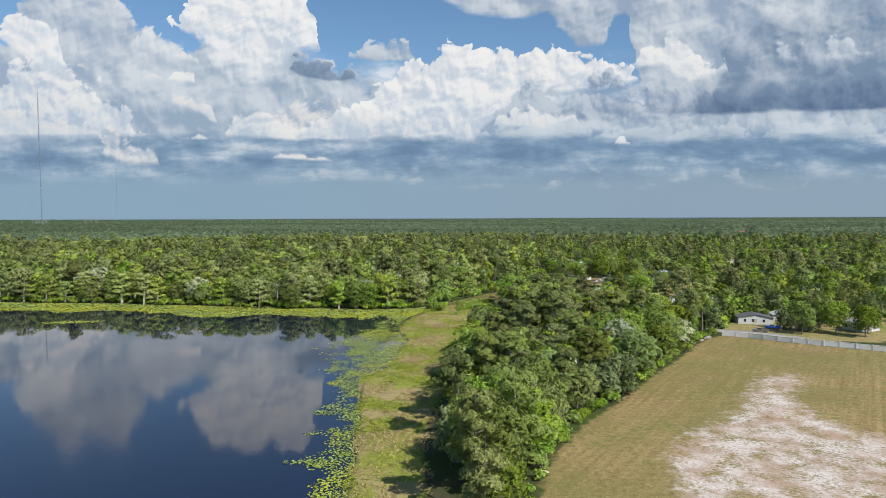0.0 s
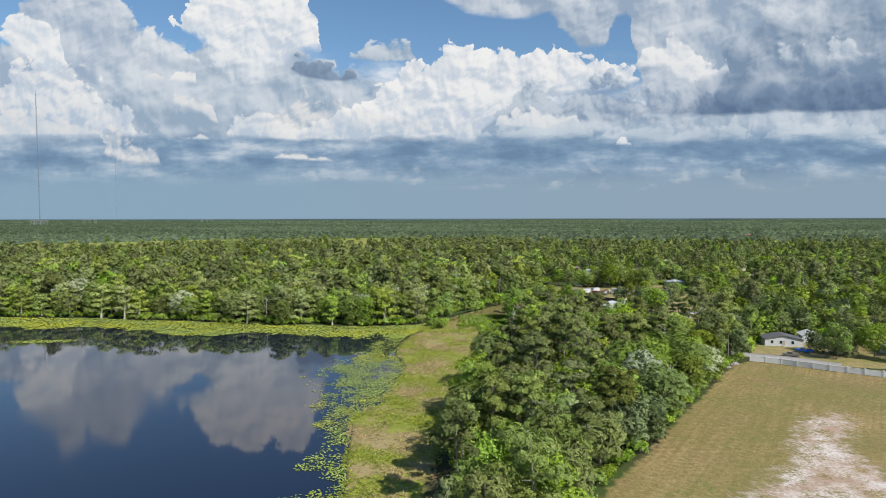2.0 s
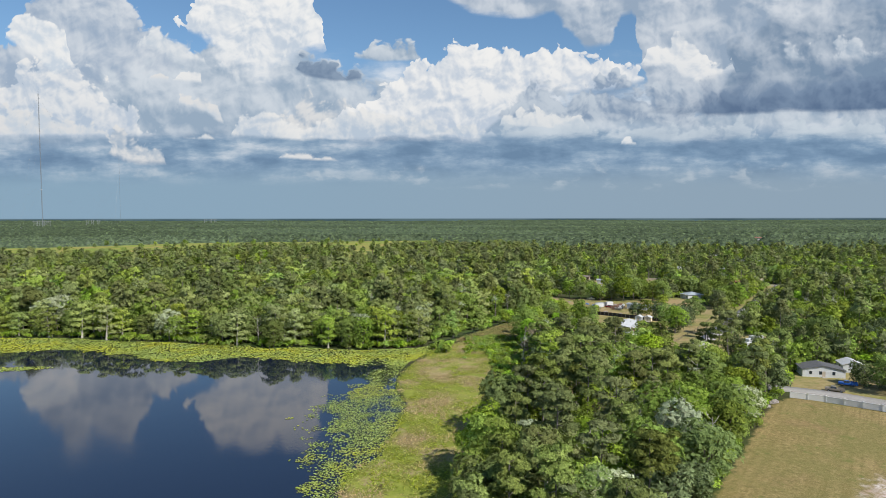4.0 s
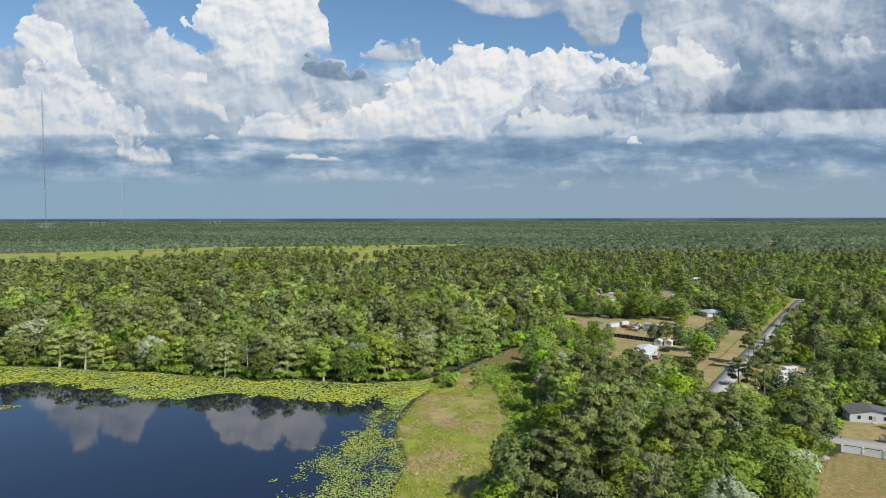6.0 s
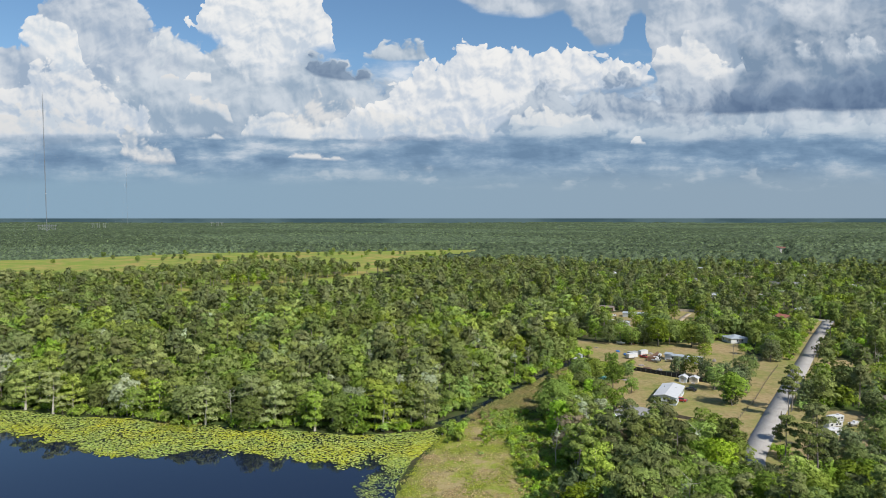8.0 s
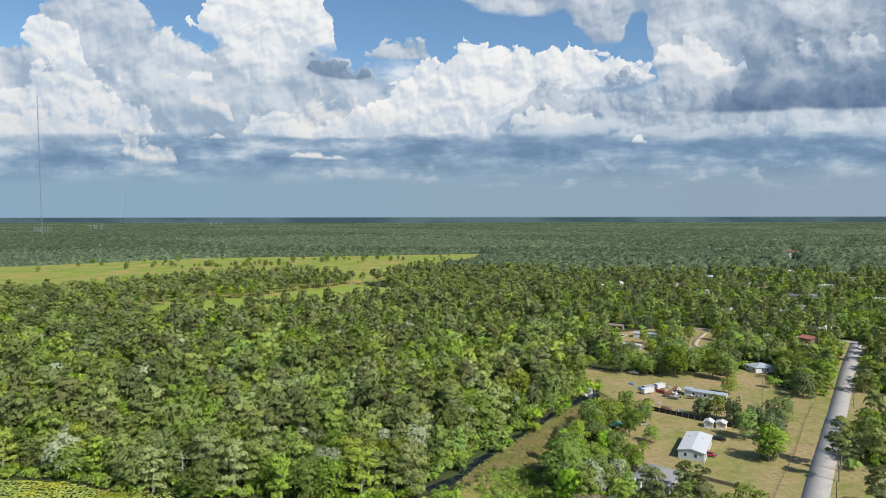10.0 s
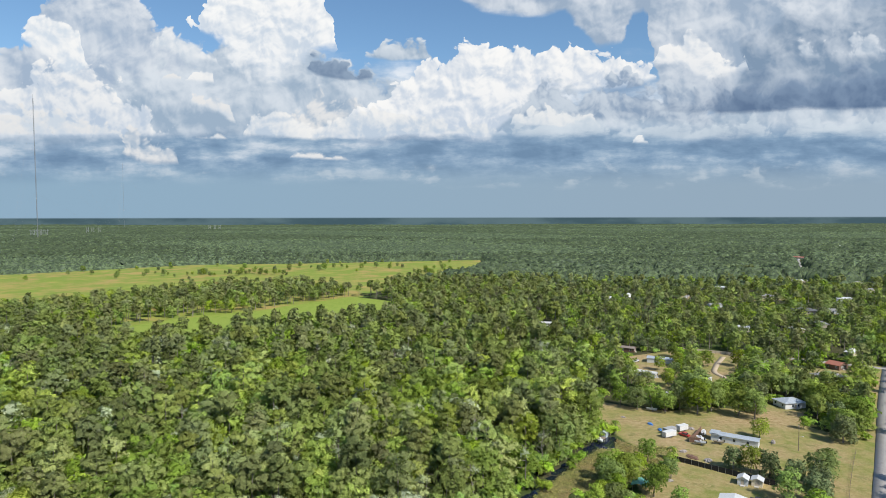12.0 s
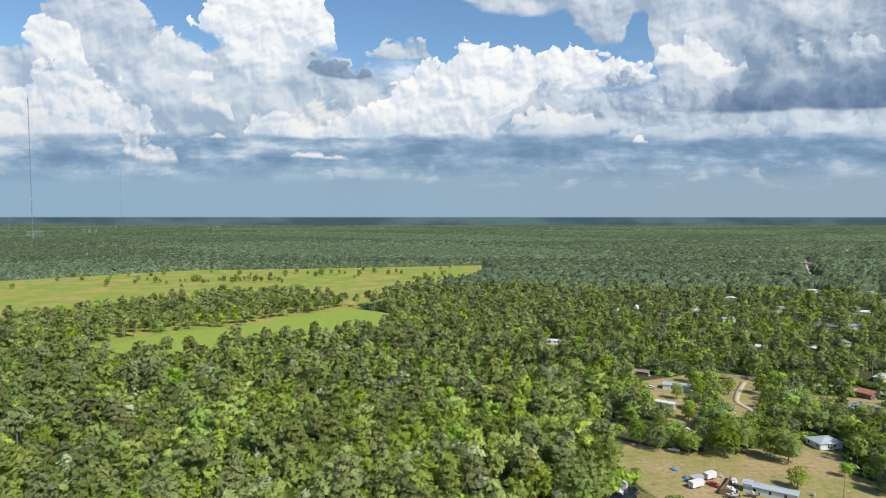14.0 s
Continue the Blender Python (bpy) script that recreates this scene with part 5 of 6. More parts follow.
TARP = surface("blue_tarpaulin", (0.03, 0.13, 0.42), (0.10, 0.26, 0.60), 2, 0.5)
JUNK = surface("mixed_scrap", (0.16, 0.12, 0.10), (0.45, 0.42, 0.40), 0.9, 0.8, 0, 0.4)
for k, (hx, hy, w, h, mt, lb) in enumerate([(84.1, 453, 1.5, 0.7, TARP, "heap under a blue tarpaulin on dry grass"), (86.0, 445.4, 1.4, 0.9, TARP, "blue tarpaulin bundle by the trailers"), (92.0, 447, 0.8, 1.0, TARP, "small blue tarpaulin bundle"),
        (87.4, 421, 1.6, 0.7, JUNK, "heap of pale scrap on bare soil"), (72.8, 394, 1.8, 0.4, JUNK, "scattered scrap on the lawn"), (74.6, 462.4, 1.2, 0.5, JUNK, "small heap of scrap on dry grass"), (97, 474, 2.2, 1.5, RUST, "rusty scrap heap under a tree"),
        (88.8, 415, 2.6, 0.8, RUST, "dark heap behind the screen fence"), (93.5, 412, 2.2, 0.8, JUNK, "heap of junk behind the screen fence"), (99.5, 447, 1.6, 1.0, JUNK, "junk beside the board fence"), (126.7, 431, 0.9, 1.4, JUNK, "pale heap at the end of the trailer home"),
        (94.6, 249.0, 1.7, 0.8, JUNK, "heap of broken concrete at the wall's end"), (90.8, 245.0, 1.4, 0.5, JUNK, "low heap of rubble by the wood"), (88.2, 362.4, 0.6, 0.9, PAINT["blue"], "blue drum beside the mobile home"), (107, 541, 2.5, 1.0, JUNK, "clutter beside a narrow trailer home"),
        (112, 576, 2.0, 0.9, JUNK, "clutter in front of a trailer home"), (18.3, 135.5, 1.0, 0.25, SPILL, "white sand spilled at the wood's edge"), (17.4, 131.0, 0.8, 0.2, SPILL, "patch of white sand by bushes")]):
    tarp_heap(hx, hy, w, h, mt, lb, k)


# ---- poles, mast and pylons ----
def utility_pole(x, y, h, lamp, label, arm=0):
    ob = thing("utility_pole", x, y, arm, label, "pole", "poles along the road")
    part("pole", rod((0, 0, -0.3), (0, 0, h), 0.17, 8, 0.11), OLD_WOOD, ob)
    part("crossarm", block((2.2, 0.12, 0.14), (0, 0.12, h - 0.6)), OLD_WOOD, ob)
    for sx in (-0.9, 0, 0.9):
        part("insulator", rod((sx, 0.12, h - 0.53), (sx, 0.12, h - 0.30), 0.06, 6), CONCRETE, ob)
    if lamp:
        part("lamp_arm", rod((0, 0, lamp), (0, -1.2, lamp + 0.4), 0.04, 6), STEEL, ob)
        part("lamp_head", block((0.3, 0.6, 0.16), (0, -1.4, lamp + 0.42), 0.04), PAINT["white"], ob, "pale lamp head")


for ux, uy, uh, ul in ((132.5, 423, 10.5, 5.5), (169.3, 419, 10, 5.5), (133.5, 367, 10, 7), (103, 318, 10, 0), (210, 476, 10, 0), (246, 528, 10, 0)):
    utility_pole(ux, uy, uh, ul, "grey wooden utility pole beside the road", 55)
    BUILT.append((ux, uy, 3))


def mast(x, y, h, w, label, bays, leg=0.34):
    """Guyed lattice mast with three legs."""
    ob = thing("radio_mast", x, y, 20, label, "mast")
    legs = [(w * math.cos(a), w * math.sin(a)) for a in (0.5, 2.6, 4.7)]
    for lx, ly in legs:
        part("leg", rod((lx, ly, 0), (lx, ly, h), leg, 5), STEEL, ob)
    br = []
    for k in range(bays):
        z0, z1 = h * k / bays, h * (k + 1) / bays
        for i in range(3):
            a, b = legs[i], legs[(i + 1) % 3]
            br.append(rod((*a, z0), (*b, z1), leg * 0.4, 3))
    part("bracing", merge(*br), STEEL, ob)
    part("antenna", rod((0, 0, h), (0, 0, h + 14), 0.5, 6, 0.2), STEEL, ob)
    for f in (0.30, 0.78, 0.90):
        part("platform", block((w * 3.0, w * 3.0, 2.0), (0, 0, h * f), 0.3), PAINT["white"], ob, "pale equipment platform")
    for a in (0.5, 2.6, 4.7):
        for f in (0.33, 0.66, 0.97):
            part("guy_wire", rod((w * math.cos(a), w * math.sin(a), h * f), (h * 0.55 * math.cos(a), h * 0.55 * math.sin(a), 0), 0.06, 3), STEEL, ob)


mast(-1520, 2407, 506, 1.5, "very tall thin guyed radio mast above the woods", 60)
mast(-2010, 3900, 390, 0.5, "distant tall thin radio mast", 40, 0.12)


def pylon(x, y, label):
    ob = thing("pylon", x, y, 15, label, "pylon", "power line")
    for sx in (-5, 5):
        part("leg", rod((sx, 0, 0), (sx * 0.8, 0, 34), 0.7, 5, 0.5), STEEL, ob)
    part("crossarm", block((20, 0.8, 1.0), (0, 0, 30), 0.1), STEEL, ob)
    part("brace", merge(rod((-4.6, 0, 12), (4.4, 0, 28), 0.25, 4), rod((4.6, 0, 12), (-4.4, 0, 28), 0.25, 4)), STEEL, ob)


for dx in (-26, -13, 0, 13, 26):
    pylon(-1690 + dx, 2665 + dx * 0.2, "grey steel frame pylon far over the woods")
for dx in (-30, 0, 25):
    pylon(-1346 + dx, 3604, "grey steel frame pylon far over the woods")
for dx in (-40, -15, 15):
    pylon(-1690 + dx, 3060, "grey steel frame pylon far over the woods")


# ---- woods: single trees near the flight line ----
def in_view(x, y):
    return (np.abs(x) < 0.74 * (y - 15) + 30)


def pick(kinds, weights):
    return kinds[int(rng.choice(len(kinds), p=np.array(weights) / sum(weights)))]


def wood_lot(spots, kinds, weights, group, lo=0.8, hi=1.15):
    for x, y in spots:
        plant(pick(kinds, weights), x, y, rng.uniform(lo, hi), rng.uniform(0, 6.28), int(rng.integers(3)), group)


# the strip of wood between marsh and field
sx, sy = scatter(-6, 112, 92, 352, 6.9)
gap = open_ground(sx, sy, 4)
left = np.interp(sy, [90, 121, 148, 204, 228, 250, 275, 304, 352], [-2, -2, -4, 1, 7, 19, 25, 27, 25])
keep = (gap < -0.8) & (sx > left + 4.5) & (sx < np.interp(sy, [90, 250, 282, 300, 352], [60, 108, 80, 76, 74])) & off_houses(sx, sy)
low = (sy > 283) & (sx > 36)
steps = [keep & ~low] + [keep & low & (sy >= a) & (sy < b) for a, b in ((283, 298), (298, 312), (312, 328), (328, 352))]
for part_of, lo, hi in zip(steps, (0.74, 0.78, 0.70, 0.56, 0.42), (1.12, 1.02, 0.92, 0.76, 0.62)):
    wood_lot(zip(sx[part_of], sy[part_of]), ["oak", "pine", "cypress", "bright", "moss", "bare", "silver", "brown"], [36, 24, 8, 18, 5, 6, 3, 3], "trees of the strip of wood", lo, hi)
# the shore of cypresses
sx, sy = scatter(-265, 26, 318, 392, 7.4)
gap = open_ground(sx, sy, 4)
keep = (gap < -1.0) & (sx < 0.75 * (sy - 350) + 5)
front = inside(LAKE, sx, sy) > -16
wood_lot(zip(sx[keep & front], sy[keep & front]), ["cypress", "oak", "silver", "bare"], [70, 22, 3, 5], "trees on the lake shore", 0.72, 1.05)
behind = sx[keep & ~front], sy[keep & ~front]


# shade trees in the yards and along the road
for tx, ty, sc, kd in [(99.6, 404.6, 0.72, "moss"), (104.5, 401.5, 0.68, "oak"), (109.5, 398.0, 0.78, "moss"), (115, 392, 0.80, "moss"), (120, 386, 0.82, "moss"), (114, 377, 0.85, "moss"), (106, 379, 0.75, "bright"), (104, 357, 0.9, "oak"), (124, 437, 0.62, "oak"), (124, 392, 0.9, "oak"), (105, 360, 0.75, "moss"),
                       (74, 395, 0.5, "oak"), (76, 402, 0.55, "bright"), (68, 389, 0.6, "oak"), (110, 468, 1.15, "oak"), (104, 474, 1.0, "moss"), (118, 472, 1.0, "oak"), (84, 474, 0.8, "oak"), (78, 480, 0.8, "oak"), (92, 478, 0.8, "bright"),
                       (133, 461, 0.9, "oak"), (128, 466, 0.9, "oak"), (155, 432, 0.95, "moss"), (160, 440, 0.9, "oak"), (164, 452, 0.9, "moss"), (137, 411, 0.4, "oak"), (170, 470, 0.9, "oak"),
                       (101, 262, 0.95, "moss"), (96, 268, 0.9, "oak"), (104, 274, 0.85, "oak"), (92, 282, 0.95, "pine"), (98, 288, 1.0, "pine"), (104, 296, 0.95, "moss"), (93, 296, 0.8, "pine"), (133, 257, 0.8, "oak"), (138, 262, 0.85, "moss"), (146, 258, 0.9, "oak"), (152, 250, 0.8, "oak"), (150, 275, 0.9, "moss"), (191, 387, 1.0, "bare"), (195, 388, 1.0, "bare"), (192, 407, 0.9, "bare"),
                       (139, 312, 1.0, "moss"), (146, 316, 1.0, "oak"), (118, 342, 0.8, "pine"), (123, 350, 0.9, "pine"), (110, 312, 0.8, "pine"), (152, 330, 0.9, "oak"), (176, 330, 0.9, "moss"), (240, 870, 1.0, "oak"), (96, 470, 0.8, "oak"), (124, 478, 0.9, "oak"), (138, 470, 0.75, "moss"), (108, 486, 0.8, "oak"), (116, 500, 0.8, "oak"), (112, 515, 0.7, "oak"), (120, 530, 0.7, "oak"), (128, 545, 0.7, "bright"), (132, 560, 0.7, "oak"), (118, 550, 0.6, "oak"), (100, 512, 0.7, "oak"), (138, 585, 0.7, "oak"), (150, 560, 0.7, "oak"), (168, 560, 0.7, "oak"), (150, 492, 0.85, "moss"), (160, 500, 0.8, "oak"), (176, 500, 0.9, "oak"), (172, 458, 0.8, "oak"), (148, 448, 0.4, "oak"), (132, 268, 0.75, "moss"), (146, 268, 0.85, "oak"), (155, 280, 0.9, "moss"), (168, 276, 0.85, "oak"), (158, 258, 0.7, "oak"), (170, 290, 0.9, "oak"), (118, 306, 0.85, "moss"), (128, 310, 0.8, "oak"), (150, 345, 0.9, "moss"), (200, 330, 0.9, "oak"), (225, 335, 0.9, "oak"), (190, 345, 0.8, "moss"), (64, 381, 0.7, "oak"), (70, 374, 0.5, "bright"),
                       (422, 1122, 1.6, "moss"), (430, 1128, 1.5, "moss"), (414, 1127, 1.4, "moss")]:
    plant(kd, tx, ty, sc, tx * 1.7, int(tx + ty) % 3, "shade trees in the yards", "" if kd == "bare" else "spreading shade tree on a lawn between houses")


def palm(x, y, h, label):
    """Cabbage palm: ringed trunk and arching fronds."""
    ob = thing("palm_tree", x, y, 0, label, "palm tree", "palms by the canal")
    g = np.random.default_rng(int(x * 10))
    part("trunk", rod((0, 0, -0.3), (0.2, 0.1, h), 0.22, 8, 0.17), BARK, ob)
    for k in range(20):
        a, up = k * 2.4, g.uniform(-0.4, 1.0)
        d = np.array((math.cos(a), math.sin(a), 0))
        s = np.array((-d[1], d[0], 0))
        bm = bmesh.new()
        rows = []
        for t in np.linspace(0, 1, 5):
            c = np.array((0.2, 0.1, h)) + d * 2.4 * t + np.array((0, 0, up * 1.6 * t - 2.2 * t * t))
            w = 0.55 * math.sin(math.pi * min(t * 0.85 + 0.12, 1))
            rows.append([bm.verts.new(c - s * w + (0, 0, -0.12)), bm.verts.new(c), bm.verts.new(c + s * w + (0, 0, -0.12))])
        for p, q in zip(rows, rows[1:]):
            bm.faces.new((p[0], p[1], q[1], q[0])), bm.faces.new((p[1], p[2], q[2], q[1]))
        part("frond", bm, LEAF_OAK, ob)


for px, py, ph in ((66, 442, 5), (61.2, 354.5, 7.5), (80.2, 412.5, 5), (45, 347, 7), (51, 339, 7), (57, 347, 5), (48, 352, 6)):
    palm(px, py, ph, "green palm with drooping fronds")
    BUILT.append((px, py, 3.5))
# marked single trees of the strip
for kd, tx, ty, sc in (("bare", 16.5, 141.7, 0.95), ("bare", 26.0, 188, 1.0), ("bare", 53.6, 195.7, 1.05), ("moss", 38.8, 176, 1.0), ("moss", 43.5, 180, 1.0), ("pine", 8.3, 160, 1.0), ("bare", 9.5, 161.5, 0.85), ("brown", 50, 215, 0.9), ("bare", 27, 297, 0.9), ("bare", 31, 300, 0.9), ("bare", 33, 294, 0.85)):
    plant(kd, tx, ty, sc, tx, int(ty) % 3, "marked trees of the wood")


# ---- woods: the rest, too many to count ----
def forest(name, xs, ys, kinds, weights, n, size, label, lo=0.75, hi=1.2, variants=3):
    """Many trees joined into one mesh for each sort of leaf, trunks in another."""
    kid = rng.choice(len(kinds), size=len(xs), p=np.array(weights) / sum(weights))
    vid = rng.integers(variants, size=len(xs))
    wood, top = [], None
    for k, kind in enumerate(kinds):
        leaves, tones = [], []
        for v in range(variants):
            at = np.where((kid == k) & (vid == v))[0]
            if not len(at):
                continue
            g = np.random.default_rng(900 + 10 * k + v)
            wv, wf, lv = make_tree(SHAPE.get(kind, kind), g, n, size)
            s, a = g.uniform(lo, hi, len(at)), g.uniform(0, 6.28, len(at))
            c, d = np.cos(a), np.sin(a)

            def spread(p, lift):
                q = np.empty((len(at), len(p), 3))
                q[:, :, 0] = (p[:, 0] * c[:, None] - p[:, 1] * d[:, None]) * s[:, None] + xs[at][:, None] * lift
                q[:, :, 1] = (p[:, 0] * d[:, None] + p[:, 1] * c[:, None]) * s[:, None] + ys[at][:, None] * lift
                q[:, :, 2] = p[:, 2] * s[:, None]
                return q.reshape(-1, 3)

            face = spread(lv[:, 3:], 0)
            tones.append(np.repeat(g.random(len(at)), len(lv)))
            leaves.append(np.concatenate([spread(lv[:, :3], 1), face / np.linalg.norm(face, axis=1)[:, None]], 1))
            if kind != "bare":
                top = wv[:, 2].max() * (0.98 if kind in ("pine", "cypress") else 0.9)
                wv, wf = tube([(0, 0, -0.3), (0.2, -0.1, top * 0.5), (0.1, 0.3, top)], 0.30, 0.10, 3)
            wood.append((spread(wv, 1), (wf[None] + np.arange(len(at))[:, None, None] * len(wv)).reshape(-1, 4)))
        if leaves:
            me = foliage(name, np.concatenate(leaves), LEAVES[kind], np.concatenate(tones))
            tagged(new(name, me), label + ", " + {"oak": "rounded green crowns", "pine": "tufted pine crowns", "cypress": "pale cypress crowns", "bright": "bright green crowns", "silver": "silvery crowns", "bare": "bare dead tops", "moss": "dark mossy crowns", "shrub": "dense low bushes"}[kind], "woodland", kind="stuff")
    wv, wf = joined(wood)
    me = fill(bpy.data.meshes.new("trunks"), wv, wf)
    me.materials.append(BARK)
    tagged(new("trunks", me), "grey trunks showing between crowns, " + label, "tree trunks", kind="stuff")


def tops(x0, x1, y0, y1, s):
    x, y = scatter(x0, x1, y0, y1, s)
    ok = in_view(x, y) & (open_ground(x, y) < -1.5) & off_houses(x, y, 2)
    return x[ok], y[ok]


# low growth along the water's edge and under the wood's rim
x, y = scatter(-270, 0, 315, 375, 3.2)
d = inside(LAKE, x, y)
ok = (d < -0.3) & (d > -7) & (inside(CANAL, x, y) < -0.5)
forest("undergrowth", x[ok], y[ok], ["shrub"], [1], 70, 1.0, "low green growth along the shore", 0.5, 1.1)
x, y = scatter(-8, 72, 330, 500, 3.4)
d = np.maximum(inside(CANAL, x, y), inside(LAWN, x, y))
ok = (d < -0.4) & (d > -9) & (x < 0.66 * (y - 330) - 7) & (inside(LAKE, x, y) < -1)
forest("undergrowth", x[ok], y[ok], ["shrub"], [1], 70, 1.0, "low green growth along the canal", 0.7, 1.5)
x, y = scatter(55, 330, 262, 600, 5.2)
gap = open_ground(x, y)
ok = (gap < -0.5) & (gap > -14) & off_houses(x, y) & (x > 96) & in_view(x, y)
forest("undergrowth", x[ok], y[ok], ["shrub"], [1], 60, 1.1, "bushes round yards and drives", 0.6, 1.3)
# west woods behind the shore
forest("woodland", *behind, ["cypress", "oak", "pine", "silver", "bare", "bright"], [34, 36, 18, 3, 6, 8], 480, 1.08, "tall wood behind the shore", 0.65, 1.22)
x, y = tops(-460, 70, 384, 520, 8.0)
ok = (x < np.interp(y, [384, 440, 520], [24, 58, 66])) & (y > np.interp(x, [-300, -265, -264, 20], [300, 384, 384, 384]))
forest("woodland", x[ok], y[ok], ["oak", "cypress", "pine", "bright", "silver", "bare"], [34, 22, 28, 9, 3, 6], 300, 1.28, "dense mixed wood", 0.62, 1.28)
x, y = tops(-560, 90, 520, 700, 8.8)
ok = x < np.interp(y, [520, 700], [58, 80])
forest("woodland", x[ok], y[ok], ["oak", "pine", "bright", "silver", "bare"], [40, 40, 12, 3, 5], 135, 1.8, "dense mixed wood", 0.62, 1.22)
x, y = tops(-760, 110, 700, 1010, 10.5)
ok = x < 110
forest("woodland", x[ok], y[ok], ["pine", "oak", "bright"], [70, 24, 6], 78, 2.3, "open pine wood beside pasture", 0.75, 1.0)
x, y = scatter(-420, -20, 300, 384, 6.8)
ok = (x < -262) & (inside(LAKE, x, y) < -1) & in_view(x, y)
forest("woodland", x[ok], y[ok], ["cypress", "oak"], [60, 40], 150, 1.5, "wood on the far shore")
# east: houses among trees
x, y = tops(60, 420, 262, 520, 7.4)
ok = (x > np.interp(y, [262, 352, 430, 520], [110, 102, 160, 62]))
forest("woodland", x[ok], y[ok], ["oak", "pine", "moss", "bright"], [52, 14, 28, 6], 180, 1.5, "shade trees between houses", 0.55, 0.98)
x, y = tops(60, 620, 520, 760, 8.2)
ok = x > np.interp(y, [520, 700], [58, 80])
forest("woodland", x[ok], y[ok], ["oak", "pine", "moss", "bright"], [50, 20, 26, 4], 100, 1.8, "shade trees between houses", 0.55, 1.0)
x, y = tops(80, 800, 760, 1010, 10.8)
ok = x > 110
forest("woodland", x[ok], y[ok], ["oak", "pine", "moss"], [42, 32, 26], 78, 2.3, "shade trees between houses", 0.55, 0.9)
# trees standing in the pasture
for j in range(95):
    a = rng.random()
    px, py = -620 + 660 * a + rng.normal() * 18, 1100 + 210 * a + rng.normal() * 80
    if j % 3 == 0:
        px, py = -470 + 190 * a, 1110 + 40 * a + rng.normal() * 12
    if j % 5 == 0:
        px, py = -90 + 120 * a, 1120 + 90 * a + rng.normal() * 30
    if inside(PASTURE, np.array([px]), np.array([py]))[0] > 4:
        plant(pick(["oak", "moss"], [80, 20]), px, py, rng.uniform(0.35, 0.8), rng.uniform(0, 6), int(rng.integers(3)), "trees standing in the pasture", "lone dark tree standing in open pasture")


def far_woods():
    """Canopy out to the horizon: a rough sheet of tree tops, torn at clearings and falling to the ground at their rims."""
    ys = [975.0]
    while ys[-1] < 5400:
        ys.append(ys[-1] + max(4.6, ys[-1] / 210))
    ys = np.array(ys)
    k = 330
    u = np.linspace(-0.76, 0.76, k)
    x = u[None, :] * ys[:, None] + rng.normal(size=(len(ys), k)) * ys[:, None] * 0.0011
    y = np.repeat(ys[:, None], k, 1) + rng.normal(size=x.shape) * 1.2
    gap = open_ground(x.ravel(), y.ravel()).reshape(x.shape)
    houses = np.full(x.shape, 1e3)
    for hx, hy, r in BUILT:
        if hy > 900:
            houses = np.minimum(houses, np.hypot(x - hx, (y - hy) * np.where(y < hy, 0.35, 1.0)) - r)
    rim = np.clip(np.minimum(-gap, houses) / 7.0, 0, 1) ** 0.6 * np.clip((y - 972) / 45, 0, 1)
    stand = np.sin(x * 0.0031 + 1.3 * np.sin(y * 0.0021)) + np.sin(y * 0.0063 + 2.0 * np.sin(x * 0.0017))
    tall = (10.5 + 2.2 * stand + rng.uniform(-2.5, 2.5, x.shape) + 3.0 * (rng.random(x.shape) > 0.93)) * np.where(rng.random(x.shape) < 0.42, 0.36, 1.0)
    z = np.maximum(tall, 2.0) * rim - 0.6 * (rim <= 0)
    n = len(ys)
    i = (np.arange(n - 1)[:, None] * k + np.arange(k - 1)[None, :])
    ok = (rim[:-1, :-1] + rim[1:, 1:] + rim[1:, :-1] + rim[:-1, 1:]) > 0.01
    i = i[ok]
    me = fill(bpy.data.meshes.new("far_woodland"), np.stack([x.ravel(), y.ravel(), z.ravel()], 1), np.stack([i, i + 1, i + k + 1, i + k], 1))
    tone = np.clip(0.42 + 0.26 * stand + rng.normal(size=x.shape) * 0.14, 0.0, 0.999)
    me.attributes.new("tone", "FLOAT", "POINT").data.foreach_set("value", tone.astype(np.float32).ravel())
    me.materials.append(LEAF_FAR_HAZED)
    tagged(new("far_woodland", me), "unbroken woodland reaching to the horizon, its green bluer to show haze", "woodland", kind="stuff")


far_woods()


# ---- lily pads and marsh grass ----
def blotch(x, y, f, seed):
    return np.array([noise.fractal((a * f, b * f, seed), 1.0, 2.0, 3) for a, b in zip(x, y)])


def patch_tones(me, x, y, corners, f, bias=0.0):
    """Drifts of dry or yellow growth, and each plant's own tone."""
    dry = np.clip(0.35 + bias + 1.5 * blotch(x, y, f, 5.0) + rng.normal(size=len(x)) * 0.12, 0, 1)
    for key, v in (("dry", dry), ("tone", rng.random(len(x)) * 0.98)):
        me.attributes.new(key, "FLOAT", "POINT").data.foreach_set("value", np.repeat(v, corners).astype(np.float32))


def pads(x, y, name, label, lo=0.16, hi=0.42, bias=0.0):
    m = len(x)
    r, a0 = rng.uniform(lo, hi, m), rng.uniform(0, 6.28, m)
    z = rng.uniform(-0.12, -0.06, m)
    tx, ty = rng.normal(size=m) * 0.10, rng.normal(size=m) * 0.10
    q = []
    for k in range(6):
        a = a0 + k * math.pi / 3.25
        cx, cy = np.cos(a) * r, np.sin(a) * r
        q.append(np.stack([x + cx, y + cy, z + cx * tx + cy * ty + 0.05], 1))
    v = np.stack(q, 1).reshape(-1, 3)
    me = fill(bpy.data.meshes.new(name), v, np.arange(len(v)).reshape(-1, 6))
    patch_tones(me, x, y, 6, 0.06, bias)
    me.materials.append(PAD)
    tagged(new(name, me), label, "water lilies", kind="stuff")


